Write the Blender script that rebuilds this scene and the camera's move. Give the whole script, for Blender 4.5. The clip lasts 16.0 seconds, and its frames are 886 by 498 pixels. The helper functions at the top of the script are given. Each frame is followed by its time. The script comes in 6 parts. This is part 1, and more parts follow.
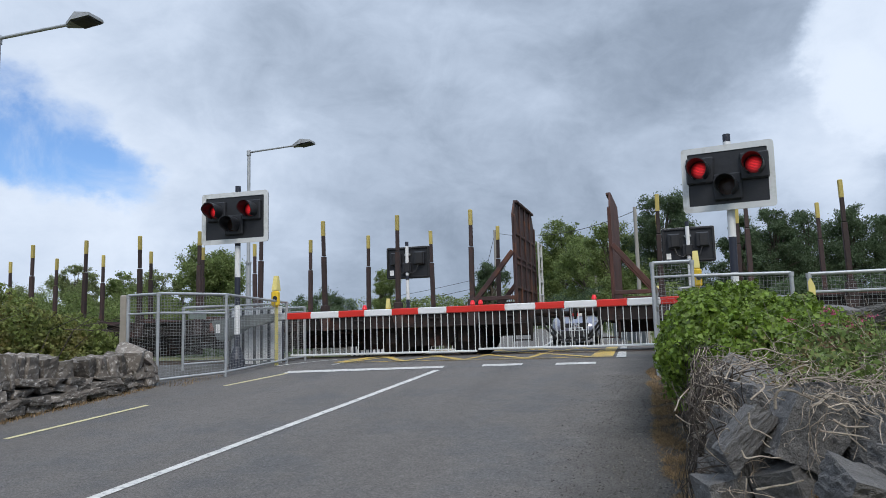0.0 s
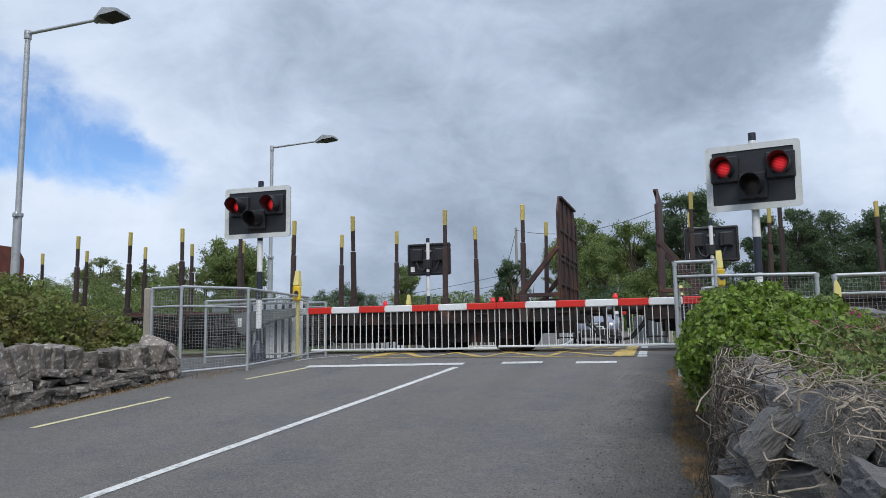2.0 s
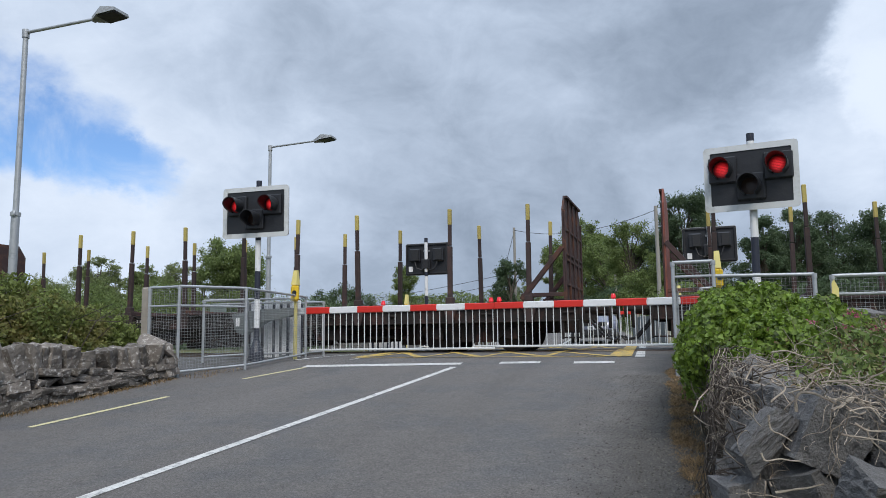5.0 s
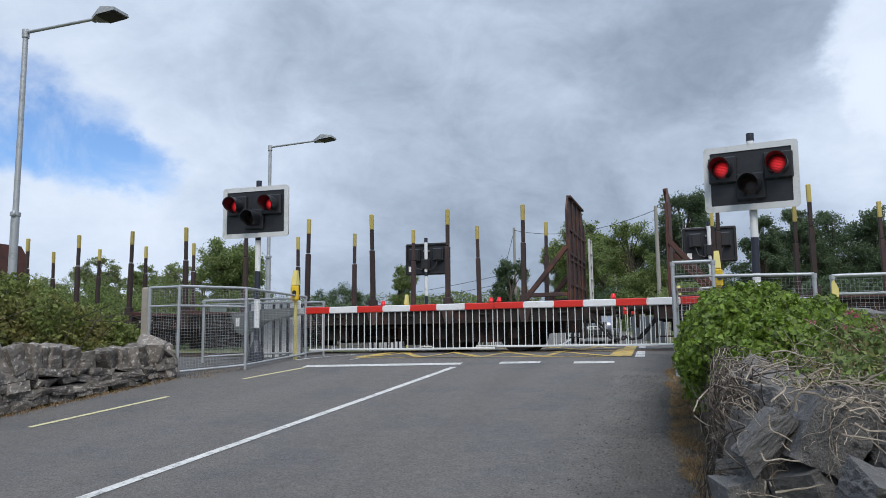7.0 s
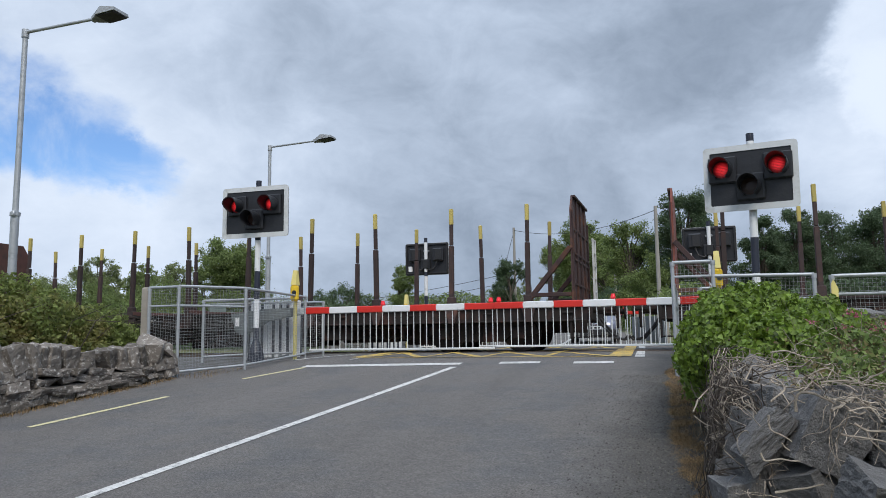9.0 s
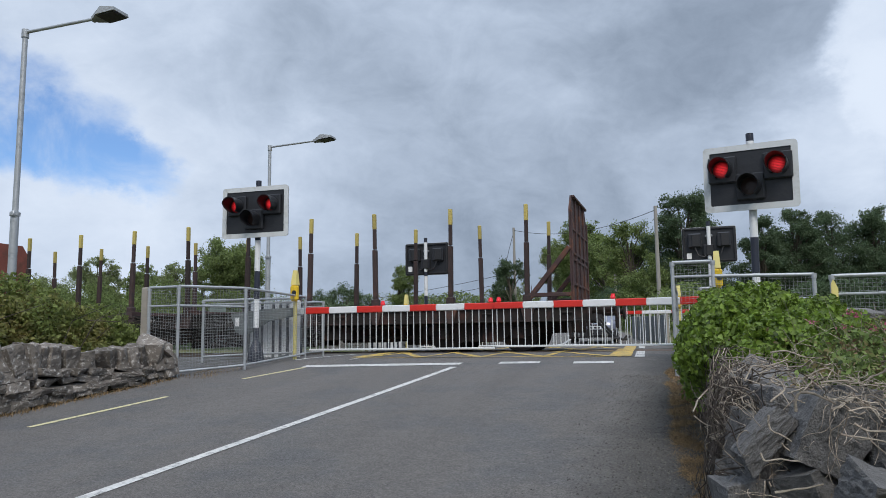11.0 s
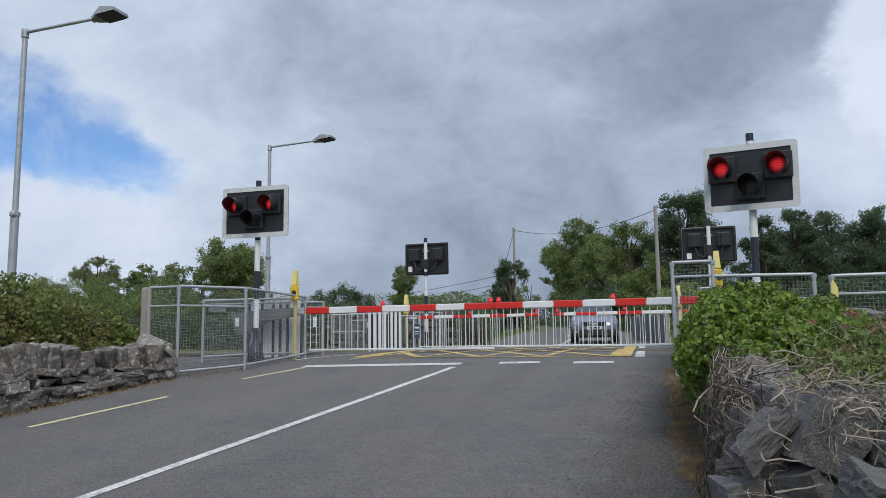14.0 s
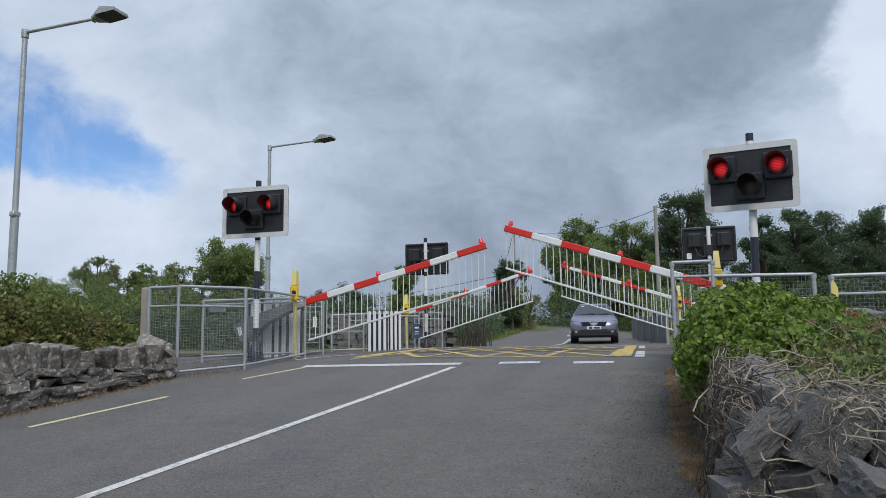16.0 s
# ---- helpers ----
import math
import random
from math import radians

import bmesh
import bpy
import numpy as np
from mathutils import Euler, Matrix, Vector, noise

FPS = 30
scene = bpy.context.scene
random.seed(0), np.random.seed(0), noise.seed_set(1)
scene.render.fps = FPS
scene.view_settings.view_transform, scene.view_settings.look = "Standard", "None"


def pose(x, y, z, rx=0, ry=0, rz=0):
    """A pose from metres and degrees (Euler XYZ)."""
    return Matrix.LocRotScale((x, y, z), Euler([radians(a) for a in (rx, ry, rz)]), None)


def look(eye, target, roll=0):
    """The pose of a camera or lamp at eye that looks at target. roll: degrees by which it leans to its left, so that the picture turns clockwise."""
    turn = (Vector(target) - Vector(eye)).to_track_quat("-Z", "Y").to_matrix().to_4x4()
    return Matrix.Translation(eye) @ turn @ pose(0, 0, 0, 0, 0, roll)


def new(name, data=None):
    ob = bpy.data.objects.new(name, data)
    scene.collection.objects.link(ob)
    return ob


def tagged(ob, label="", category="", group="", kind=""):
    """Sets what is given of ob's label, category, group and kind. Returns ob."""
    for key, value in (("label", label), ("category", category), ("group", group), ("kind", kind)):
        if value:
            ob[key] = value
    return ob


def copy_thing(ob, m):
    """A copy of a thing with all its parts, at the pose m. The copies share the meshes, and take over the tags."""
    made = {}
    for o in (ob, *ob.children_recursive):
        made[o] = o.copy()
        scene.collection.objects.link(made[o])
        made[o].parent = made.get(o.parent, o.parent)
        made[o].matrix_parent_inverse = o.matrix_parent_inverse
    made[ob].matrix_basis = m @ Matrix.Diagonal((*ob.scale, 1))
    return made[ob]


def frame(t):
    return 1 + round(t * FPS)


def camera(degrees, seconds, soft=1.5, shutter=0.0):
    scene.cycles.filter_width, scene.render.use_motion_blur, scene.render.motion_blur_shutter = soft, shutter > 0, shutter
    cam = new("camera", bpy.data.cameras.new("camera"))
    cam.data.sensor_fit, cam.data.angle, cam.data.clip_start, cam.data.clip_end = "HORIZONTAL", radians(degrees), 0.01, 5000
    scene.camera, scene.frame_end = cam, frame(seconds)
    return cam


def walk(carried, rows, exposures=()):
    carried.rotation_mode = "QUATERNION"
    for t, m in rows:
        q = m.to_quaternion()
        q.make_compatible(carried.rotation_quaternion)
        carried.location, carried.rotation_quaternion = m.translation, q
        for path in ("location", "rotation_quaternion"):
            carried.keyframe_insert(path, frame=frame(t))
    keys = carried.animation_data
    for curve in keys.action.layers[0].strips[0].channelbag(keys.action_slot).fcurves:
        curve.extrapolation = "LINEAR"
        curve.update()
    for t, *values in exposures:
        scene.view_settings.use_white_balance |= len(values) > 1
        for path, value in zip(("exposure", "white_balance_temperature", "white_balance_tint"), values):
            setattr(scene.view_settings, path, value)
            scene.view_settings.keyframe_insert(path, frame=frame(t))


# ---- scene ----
# camera: it pans a little for three seconds, then stands still
cam = camera(60.56, 16.0, soft=0.9)
EYE = (0.0, 0.0, 0.2)


def facing(yaw, pitch, roll):
    """Pose at the eye: yaw to the left of the line across the track, pitch upwards, roll of the picture counterclockwise."""
    y, p = radians(yaw), radians(pitch)
    d = Vector((-math.sin(y) * math.cos(p), math.cos(y) * math.cos(p), math.sin(p)))
    return look(EYE, Vector(EYE) + d * 10, -roll)


PATH = [(0, 16.878, 7.224, 1.607), (0.5, 17.466, 7.228, 1.399), (1, 18.212, 7.128, 1.044), (1.5, 18.609, 7.057, 0.806),
        (2, 18.477, 7.013, 0.771), (2.5, 18.403, 7.01, 0.78), (3, 18.383, 7.019, 0.758), (3.5, 18.35, 7.01, 0.735),
        (4, 18.345, 7.001, 0.704), (6.5, 18.335, 7.001, 0.696), (9, 18.315, 7.001, 0.69), (11.5, 18.308, 7.0, 0.69), (16, 18.3, 7.0, 0.7)]
walk(cam, [(t, facing(a, b, c)) for t, a, b, c in PATH], exposures=[(0, 0.04), (3, 0.06), (9, 0.06), (11.5, -0.06), (16, -0.12)])

# ---- world and sun ----
world = bpy.data.worlds.new("sky")
scene.world = world
world.use_nodes = True
wn, wl = world.node_tree.nodes, world.node_tree.links
wn.clear()


def wmath(op, a, b=None, c=None):
    n = wn.new("ShaderNodeMath")
    n.operation = op
    for i, v in enumerate((a, b, c)):
        if v is None:
            continue
        if isinstance(v, (int, float)):
            n.inputs[i].default_value = v
        else:
            wl.new(v, n.inputs[i])
    return n.outputs[0]


def wrange(v, a, b, lo=0.0, hi=1.0):
    n = wn.new("ShaderNodeMapRange")
    n.interpolation_type = "SMOOTHSTEP"
    wl.new(v, n.inputs[0])
    for i, x in enumerate((a, b, lo, hi)):
        n.inputs[i + 1].default_value = x
    return n.outputs[0]


wcoord = wn.new("ShaderNodeTexCoord").outputs["Generated"]


def wnoise(scale, detail, rough, stretch=(1, 1, 1), warp=0.0):
    m = wn.new("ShaderNodeMapping")
    m.inputs["Scale"].default_value = stretch
    wl.new(wcoord, m.inputs["Vector"])
    n = wn.new("ShaderNodeTexNoise")
    n.inputs["Scale"].default_value, n.inputs["Detail"].default_value, n.inputs["Roughness"].default_value = scale, detail, rough
    n.inputs["Distortion"].default_value = warp
    wl.new(m.outputs[0], n.inputs["Vector"])
    return n


def heading(az, el):
    """Direction from an azimuth to the right of the line across the track and an elevation, in degrees."""
    a, e = radians(az), radians(el)
    return (math.sin(a) * math.cos(e), math.cos(a) * math.cos(e), math.sin(e))


warp = wnoise(4.2, 9, 0.62, (1, 1, 1.4))
wadd = wn.new("ShaderNodeVectorMath")
wadd.operation = "MULTIPLY_ADD"
wl.new(warp.outputs["Color"], wadd.inputs[0])
wadd.inputs[1].default_value, wadd.inputs[2].default_value = (0.17, 0.17, 0.17), (-0.085, -0.085, -0.085)
wsum = wn.new("ShaderNodeVectorMath")
wl.new(wadd.outputs[0], wsum.inputs[0])
wl.new(wcoord, wsum.inputs[1])
wunit = wn.new("ShaderNodeVectorMath")
wunit.operation = "NORMALIZE"
wl.new(wsum.outputs[0], wunit.inputs[0])
wdir = wunit.outputs[0]


def blob(az, el, inner, outer, weight):
    """A soft cloud mass or gap about a direction."""
    n = wn.new("ShaderNodeVectorMath")
    n.operation = "DOT_PRODUCT"
    wl.new(wdir, n.inputs[0])
    n.inputs[1].default_value = heading(az, el)
    return wrange(n.outputs["Value"], math.cos(radians(outer)), math.cos(radians(inner)), 0.0, weight)


def total(items):
    out = items[0]
    for v in items[1:]:
        out = wmath("ADD", out, v)
    return out


cloud = wnoise(2.6, 8, 0.55, (1, 1, 1.5), 0.6).outputs["Fac"]
fine = wnoise(8.0, 9, 0.6, (1, 1, 1.35), 0.5).outputs["Fac"]
wisp = wnoise(19.0, 8, 0.62, (1, 1, 1.8), 0.9).outputs["Fac"]
tone = wmath("ADD", wmath("MULTIPLY", cloud, 0.40), wmath("ADD", wmath("MULTIPLY", fine, 0.34), wmath("MULTIPLY", wisp, 0.12)))
tone = wmath("SUBTRACT", tone, 0.10)
SKY_MASSES = [(-46, 8, 2, 14, 0.22), (-44, 6, 2, 8, 0.07), (-34, 8, 1, 12, 0.10), (-48, 24, 3, 20, 0.14), (-34, 24, 3, 20, 0.05), (16, 18.5, 4.6, 6.6, 0.34), (9, 13, 1, 7, 0.16),
              (2, 11, 1, 8, 0.10), (2, 24, 3, 13, -0.03), (5, 20, 1, 8, -0.04), (10.5, 14, 1, 5, 0.12), (13, 10.5, 1, 5, 0.05), (-6, 9, 2, 16, -0.04), (-28, 12, 2, 9, 0.05), (-19, 8, 3, 14, -0.08), (-9, 15, 1, 7, 0.03), (-15, 18, 2, 9, 0.05)]
tone = wmath("ADD", tone, total([blob(*m) for m in SKY_MASSES]))
ramp = wn.new("ShaderNodeValToRGB")
wl.new(tone, ramp.inputs[0])
cr = ramp.color_ramp
cr.interpolation = "B_SPLINE"
cr.elements[0].position, cr.elements[0].color = 0.08, (0.192, 0.243, 0.328, 1)
cr.elements[1].position, cr.elements[1].color = 0.72, (0.77, 0.86, 1.0, 1)
for pos, col in ((0.22, (0.28, 0.348, 0.455, 1)), (0.36, (0.415, 0.50, 0.635, 1)), (0.52, (0.575, 0.675, 0.835, 1))):
    e = cr.elements.new(pos)
    e.color = col
nish = wn.new("ShaderNodeTexSky")
nish.sky_type, nish.sun_disc = "NISHITA", False
nish.sun_elevation, nish.sun_rotation = radians(48), radians(152)
nscale = wn.new("ShaderNodeVectorMath")
nscale.operation = "MULTIPLY"
wl.new(nish.outputs[0], nscale.inputs[0])
nscale.inputs[1].default_value = (0.095, 0.12, 0.155)
gap = total([blob(-49, 15.0, 0.3, 5, 1.2), blob(-43.5, 13.3, 0.3, 4.4, 1.2), blob(-54, 15, 0.5, 6.5, 1.2), blob(-39.5, 12, 0.3, 3.4, 1.0)])
gap = wmath("MULTIPLY", wrange(gap, 0.0, 1.2), wrange(fine, 0.3, 0.62, 0.3, 1.0))
mix = wn.new("ShaderNodeMix")
mix.data_type = "RGBA"
wl.new(gap, mix.inputs["Factor"])
wl.new(ramp.outputs[0], mix.inputs[6])
wl.new(nscale.outputs[0], mix.inputs[7])
# the cloud deck is thinner and brighter overhead
sep = wn.new("ShaderNodeSeparateXYZ")
wl.new(wcoord, sep.inputs[0])
lift = wrange(sep.outputs["Z"], 0.5, 0.95, 1.0, 2.5)
bg = wn.new("ShaderNodeBackground")
wl.new(mix.outputs[2], bg.inputs["Color"])
wl.new(lift, bg.inputs["Strength"])
wout = wn.new("ShaderNodeOutputWorld")
wl.new(bg.outputs[0], wout.inputs[0])

sun = new("sun", bpy.data.lights.new("sun", "SUN"))
sun.data.energy, sun.data.angle, sun.data.color = 2.2, radians(24), (1.0, 0.95, 0.88)
sun.matrix_basis = look((0, 0, 50), Vector((0, 0, 50)) - Vector(heading(152, 48)))

# ---- materials ----


def mat(name, base, rough=0.6, metal=0.0, var=0.2, scale=9.0, bump=0.15, second=None, amount=0.0, spots=2.0, rnd=0.0, island=0.0, emit=None, coat=0.0, stretch=(1, 1, 1), thin=0.0, blot=1.3):
    """Procedural surface: grain and blotches, a second tone in patches, a change from piece to piece."""
    m = bpy.data.materials.new(name)
    m.use_nodes = True
    n, l = m.node_tree.nodes, m.node_tree.links
    b = n["Principled BSDF"]
    tc = n.new("ShaderNodeTexCoord")
    mp = n.new("ShaderNodeMapping")
    mp.inputs["Scale"].default_value = stretch
    l.new(tc.outputs["Object"], mp.inputs[0])

    def nz(s, d, r=0.6):
        k = n.new("ShaderNodeTexNoise")
        k.inputs["Scale"].default_value, k.inputs["Detail"].default_value, k.inputs["Roughness"].default_value = s, d, r
        l.new(mp.outputs[0], k.inputs["Vector"])
        return k.outputs["Fac"]

    def mth(op, a, c):
        k = n.new("ShaderNodeMath")
        k.operation = op
        for i, v in enumerate((a, c)):
            if isinstance(v, (int, float)):
                k.inputs[i].default_value = v
            else:
                l.new(v, k.inputs[i])
        return k.outputs[0]

    grain, blotch = nz(scale, 6), nz(scale / 7, 4)
    v = mth("ADD", mth("MULTIPLY", grain, var), mth("MULTIPLY", blotch, var * blot))
    v = mth("ADD", v, 1.0 - var * (0.5 + blot / 2))
    if rnd:
        oi = n.new("ShaderNodeObjectInfo")
        v = mth("MULTIPLY", v, mth("ADD", mth("MULTIPLY", oi.outputs["Random"], rnd), 1.0 - rnd / 2))
    if island:
        g = n.new("ShaderNodeNewGeometry")
        v = mth("MULTIPLY", v, mth("ADD", mth("MULTIPLY", g.outputs["Random Per Island"], island), 1.0 - island / 2))
    col = n.new("ShaderNodeMix")
    col.data_type = "RGBA"
    col.inputs[6].default_value = (*base, 1)
    col.inputs[7].default_value = (*(second or base), 1)
    if second:
        mr = n.new("ShaderNodeMapRange")
        l.new(nz(spots, 7, 0.65), mr.inputs[0])
        mr.inputs[1].default_value, mr.inputs[2].default_value = 0.62 - 0.3 * amount, 0.76 - 0.3 * amount
        l.new(mr.outputs[0], col.inputs["Factor"])
    else:
        col.inputs["Factor"].default_value = 0
    mul = n.new("ShaderNodeVectorMath")
    mul.operation = "SCALE"
    l.new(col.outputs[2], mul.inputs[0])
    l.new(v, mul.inputs["Scale"])
    l.new(mul.outputs[0], b.inputs["Base Color"])
    b.inputs["Roughness"].default_value, b.inputs["Metallic"].default_value = rough, metal
    b.inputs["Coat Weight"].default_value = coat
    if bump:
        bp = n.new("ShaderNodeBump")
        bp.inputs["Strength"].default_value, bp.inputs["Distance"].default_value = min(1.0, bump * 2), 0.02
        l.new(grain, bp.inputs["Height"])
        l.new(bp.outputs[0], b.inputs["Normal"])
    if emit:
        b.inputs["Emission Color"].default_value, b.inputs["Emission Strength"].default_value = (*emit[0], 1), emit[1]
    if thin:
        tr = n.new("ShaderNodeBsdfTranslucent")
        l.new(mul.outputs[0], tr.inputs[0])
        mx = n.new("ShaderNodeMixShader")
        mx.inputs[0].default_value = thin
        l.new(b.outputs[0], mx.inputs[1])
        l.new(tr.outputs[0], mx.inputs[2])
        l.new(mx.outputs[0], n["Material Output"].inputs[0])
    return m


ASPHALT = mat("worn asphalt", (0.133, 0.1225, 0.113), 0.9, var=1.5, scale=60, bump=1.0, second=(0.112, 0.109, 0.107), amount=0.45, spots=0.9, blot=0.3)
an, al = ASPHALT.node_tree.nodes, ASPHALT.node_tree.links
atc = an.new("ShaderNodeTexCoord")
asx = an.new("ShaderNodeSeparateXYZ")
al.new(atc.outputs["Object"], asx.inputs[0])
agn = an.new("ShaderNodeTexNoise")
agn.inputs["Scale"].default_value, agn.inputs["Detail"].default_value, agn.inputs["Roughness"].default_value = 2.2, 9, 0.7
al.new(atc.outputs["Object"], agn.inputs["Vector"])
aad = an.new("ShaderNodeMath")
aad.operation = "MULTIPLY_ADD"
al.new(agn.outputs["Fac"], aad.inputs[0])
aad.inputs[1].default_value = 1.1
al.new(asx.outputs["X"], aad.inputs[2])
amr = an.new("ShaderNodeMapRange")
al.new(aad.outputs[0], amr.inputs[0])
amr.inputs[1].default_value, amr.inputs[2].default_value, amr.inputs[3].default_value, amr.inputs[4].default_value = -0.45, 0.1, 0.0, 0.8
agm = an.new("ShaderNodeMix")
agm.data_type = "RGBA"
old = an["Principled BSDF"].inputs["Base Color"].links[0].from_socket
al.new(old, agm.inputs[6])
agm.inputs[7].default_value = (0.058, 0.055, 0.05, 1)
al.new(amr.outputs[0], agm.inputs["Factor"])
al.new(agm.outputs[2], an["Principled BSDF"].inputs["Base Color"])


def road_layer(scale, rough, stretch, a, b, lo, hi):
    """Multiply the road's colour by a noise: grit, wheel tracks or scattered dark patches."""
    mp = an.new("ShaderNodeMapping")
    mp.inputs["Scale"].default_value = stretch
    al.new(atc.outputs["Object"], mp.inputs[0])
    k = an.new("ShaderNodeTexNoise")
    k.inputs["Scale"].default_value, k.inputs["Detail"].default_value, k.inputs["Roughness"].default_value = scale, 6, rough
    al.new(mp.outputs[0], k.inputs["Vector"])
    r = an.new("ShaderNodeMapRange")
    al.new(k.outputs["Fac"], r.inputs[0])
    r.inputs[1].default_value, r.inputs[2].default_value, r.inputs[3].default_value, r.inputs[4].default_value = a, b, lo, hi
    sc = an.new("ShaderNodeVectorMath")
    sc.operation = "SCALE"
    al.new(an["Principled BSDF"].inputs["Base Color"].links[0].from_socket, sc.inputs[0])
    al.new(r.outputs[0], sc.inputs["Scale"])
    al.new(sc.outputs[0], an["Principled BSDF"].inputs["Base Color"])


road_layer(45, 0.9, (1, 1, 1), 0.36, 0.64, 0.5, 1.5)
road_layer(1.0, 0.6, (1.5, 0.12, 1), 0.35, 0.65, 0.92, 1.08)
road_layer(4.5, 0.75, (1, 1, 1), 0.28, 0.37, 0.62, 1.0)
ASPHALT_EDGE = mat("dusty asphalt edge", (0.105, 0.103, 0.10), 0.95, var=0.9, scale=38, bump=0.6, second=(0.075, 0.07, 0.062), amount=0.6, spots=2.5)
GRAVEL = mat("loose grit", (0.10, 0.094, 0.085), 0.95, var=0.3, scale=30, island=1.2)
LINE_WHITE = mat("road paint white", (0.56, 0.55, 0.525), 0.75, var=0.6, scale=40, second=(0.24, 0.24, 0.235), amount=0.36, spots=16)
LINE_YELLOW = mat("road paint yellow", (0.62, 0.42, 0.09), 0.75, var=0.25, scale=30, second=(0.2, 0.175, 0.125), amount=0.55, spots=6)
LINE_PALE = mat("faded yellow paint", (0.56, 0.50, 0.28), 0.75, var=0.25, scale=30, second=(0.25, 0.23, 0.18), amount=0.25, spots=10)
GRASS = mat("rough grass ground", (0.085, 0.10, 0.035), 0.95, var=0.5, scale=6, bump=0.5, second=(0.16, 0.13, 0.06), amount=0.4, spots=1.3)
SOIL = mat("gravelly soil", (0.06, 0.053, 0.043), 0.95, var=0.8, scale=40, bump=0.7, second=(0.10, 0.08, 0.05), amount=0.4, spots=4)
BALLAST = mat("ballast stone", (0.17, 0.155, 0.14), 0.95, var=0.5, scale=22, bump=0.8, second=(0.11, 0.085, 0.065), amount=0.5, spots=2)
STEEL_RAIL = mat("rail steel", (0.22, 0.17, 0.14), 0.45, 0.8, var=0.3, scale=20)
SLEEPER = mat("concrete sleeper", (0.26, 0.245, 0.225), 0.9, var=0.3, scale=15, rnd=0.2)
DECK = mat("rubber crossing panel", (0.075, 0.075, 0.078), 0.85, var=0.3, scale=20, rnd=0.2)
GALV = mat("galvanised steel", (0.42, 0.44, 0.46), 0.5, 0.45, var=0.25, scale=18, second=(0.3, 0.32, 0.34), amount=0.3, spots=5)
GALV_DULL = mat("weathered galvanised steel", (0.30, 0.315, 0.325), 0.6, 0.35, var=0.3, scale=14, second=(0.2, 0.2, 0.2), amount=0.35, spots=6)
GREY_PAINT = mat("grey painted steel", (0.15, 0.165, 0.165), 0.55, 0.1, var=0.2, scale=10)
BLACK_PAINT = mat("black paint", (0.017, 0.018, 0.022), 0.45, var=0.25, scale=12)
NAVY_PAINT = mat("blue black paint", (0.022, 0.026, 0.042), 0.45, var=0.3, scale=10)
WHITE_PAINT = mat("white paint", (0.74, 0.75, 0.76), 0.5, var=0.12, scale=9, second=(0.5, 0.5, 0.47), amount=0.12, spots=5)
BOARD_WHITE = mat("grey white board edge", (0.60, 0.62, 0.63), 0.55, var=0.12, scale=7, second=(0.48, 0.49, 0.48), amount=0.3, spots=4)
BAR_WHITE = mat("white skirt bar", (0.66, 0.68, 0.68), 0.5, var=0.12, scale=7)
RED_PAINT = mat("red reflective band", (0.62, 0.028, 0.018), 0.4, var=0.15, scale=8)
YELLOW_PAINT = mat("yellow paint", (0.78, 0.52, 0.03), 0.45, var=0.15, scale=7)
YELLOW_PALE = mat("pale yellow post paint", (0.72, 0.62, 0.22), 0.55, var=0.2, scale=7)
LENS_ON = mat("lit red lens", (0.16, 0.008, 0.01), 0.25, var=0.3, scale=60, emit=((1.0, 0.03, 0.04), 1.0))
LENS_SIDE = mat("lit red lens seen aslant", (0.14, 0.008, 0.01), 0.25, var=0.3, scale=60, emit=((1.0, 0.03, 0.04), 0.45))
for lens, high in ((LENS_ON, 0.75), (LENS_SIDE, 0.85)):
    ln, ll = lens.node_tree.nodes, lens.node_tree.links
    ltc = ln.new("ShaderNodeTexCoord")
    lw = ln.new("ShaderNodeTexWave")
    lw.bands_direction = "Z"
    lw.inputs["Scale"].default_value, lw.inputs["Distortion"].default_value, lw.inputs["Detail Scale"].default_value = 14.0, 3.0, 4.0
    ll.new(ltc.outputs["Object"], lw.inputs["Vector"])
    lr = ln.new("ShaderNodeMapRange")
    lr.inputs[3].default_value, lr.inputs[4].default_value = high * 0.35, high
    ll.new(lw.outputs["Fac"], lr.inputs[0])
    # the lamp behind the lens is brightest in its middle
    lv = ln.new("ShaderNodeVectorMath")
    lv.operation = "LENGTH"
    ll.new(ltc.outputs["Object"], lv.inputs[0])
    lf = ln.new("ShaderNodeMapRange")
    lf.interpolation_type = "SMOOTHSTEP"
    lf.inputs[1].default_value, lf.inputs[2].default_value, lf.inputs[3].default_value, lf.inputs[4].default_value = 0.03, 0.125, 1.0, 0.04
    ll.new(lv.outputs["Value"], lf.inputs[0])
    lm = ln.new("ShaderNodeMath")
    lm.operation = "MULTIPLY"
    ll.new(lr.outputs[0], lm.inputs[0])
    ll.new(lf.outputs[0], lm.inputs[1])
    ll.new(lm.outputs[0], ln["Principled BSDF"].inputs["Emission Strength"])
LENS_DARK = mat("unlit amber lens", (0.05, 0.025, 0.02), 0.2, var=0.3, scale=60)
LAMP_RED = mat("red boom lamp", (0.6, 0.02, 0.03), 0.25, var=0.1, emit=((1.0, 0.03, 0.05), 0.25))
STENCIL = mat("faded stencil paint", (0.34, 0.32, 0.31), 0.8, var=0.5, scale=30)
LABEL = mat("white label sheet", (0.8, 0.8, 0.8), 0.6, var=0.08)
STONE = mat("lichened limestone", (0.155, 0.136, 0.118), 0.9, var=0.9, scale=20, bump=1.0, second=(0.47, 0.45, 0.42), amount=0.26, spots=15, rnd=0.8)
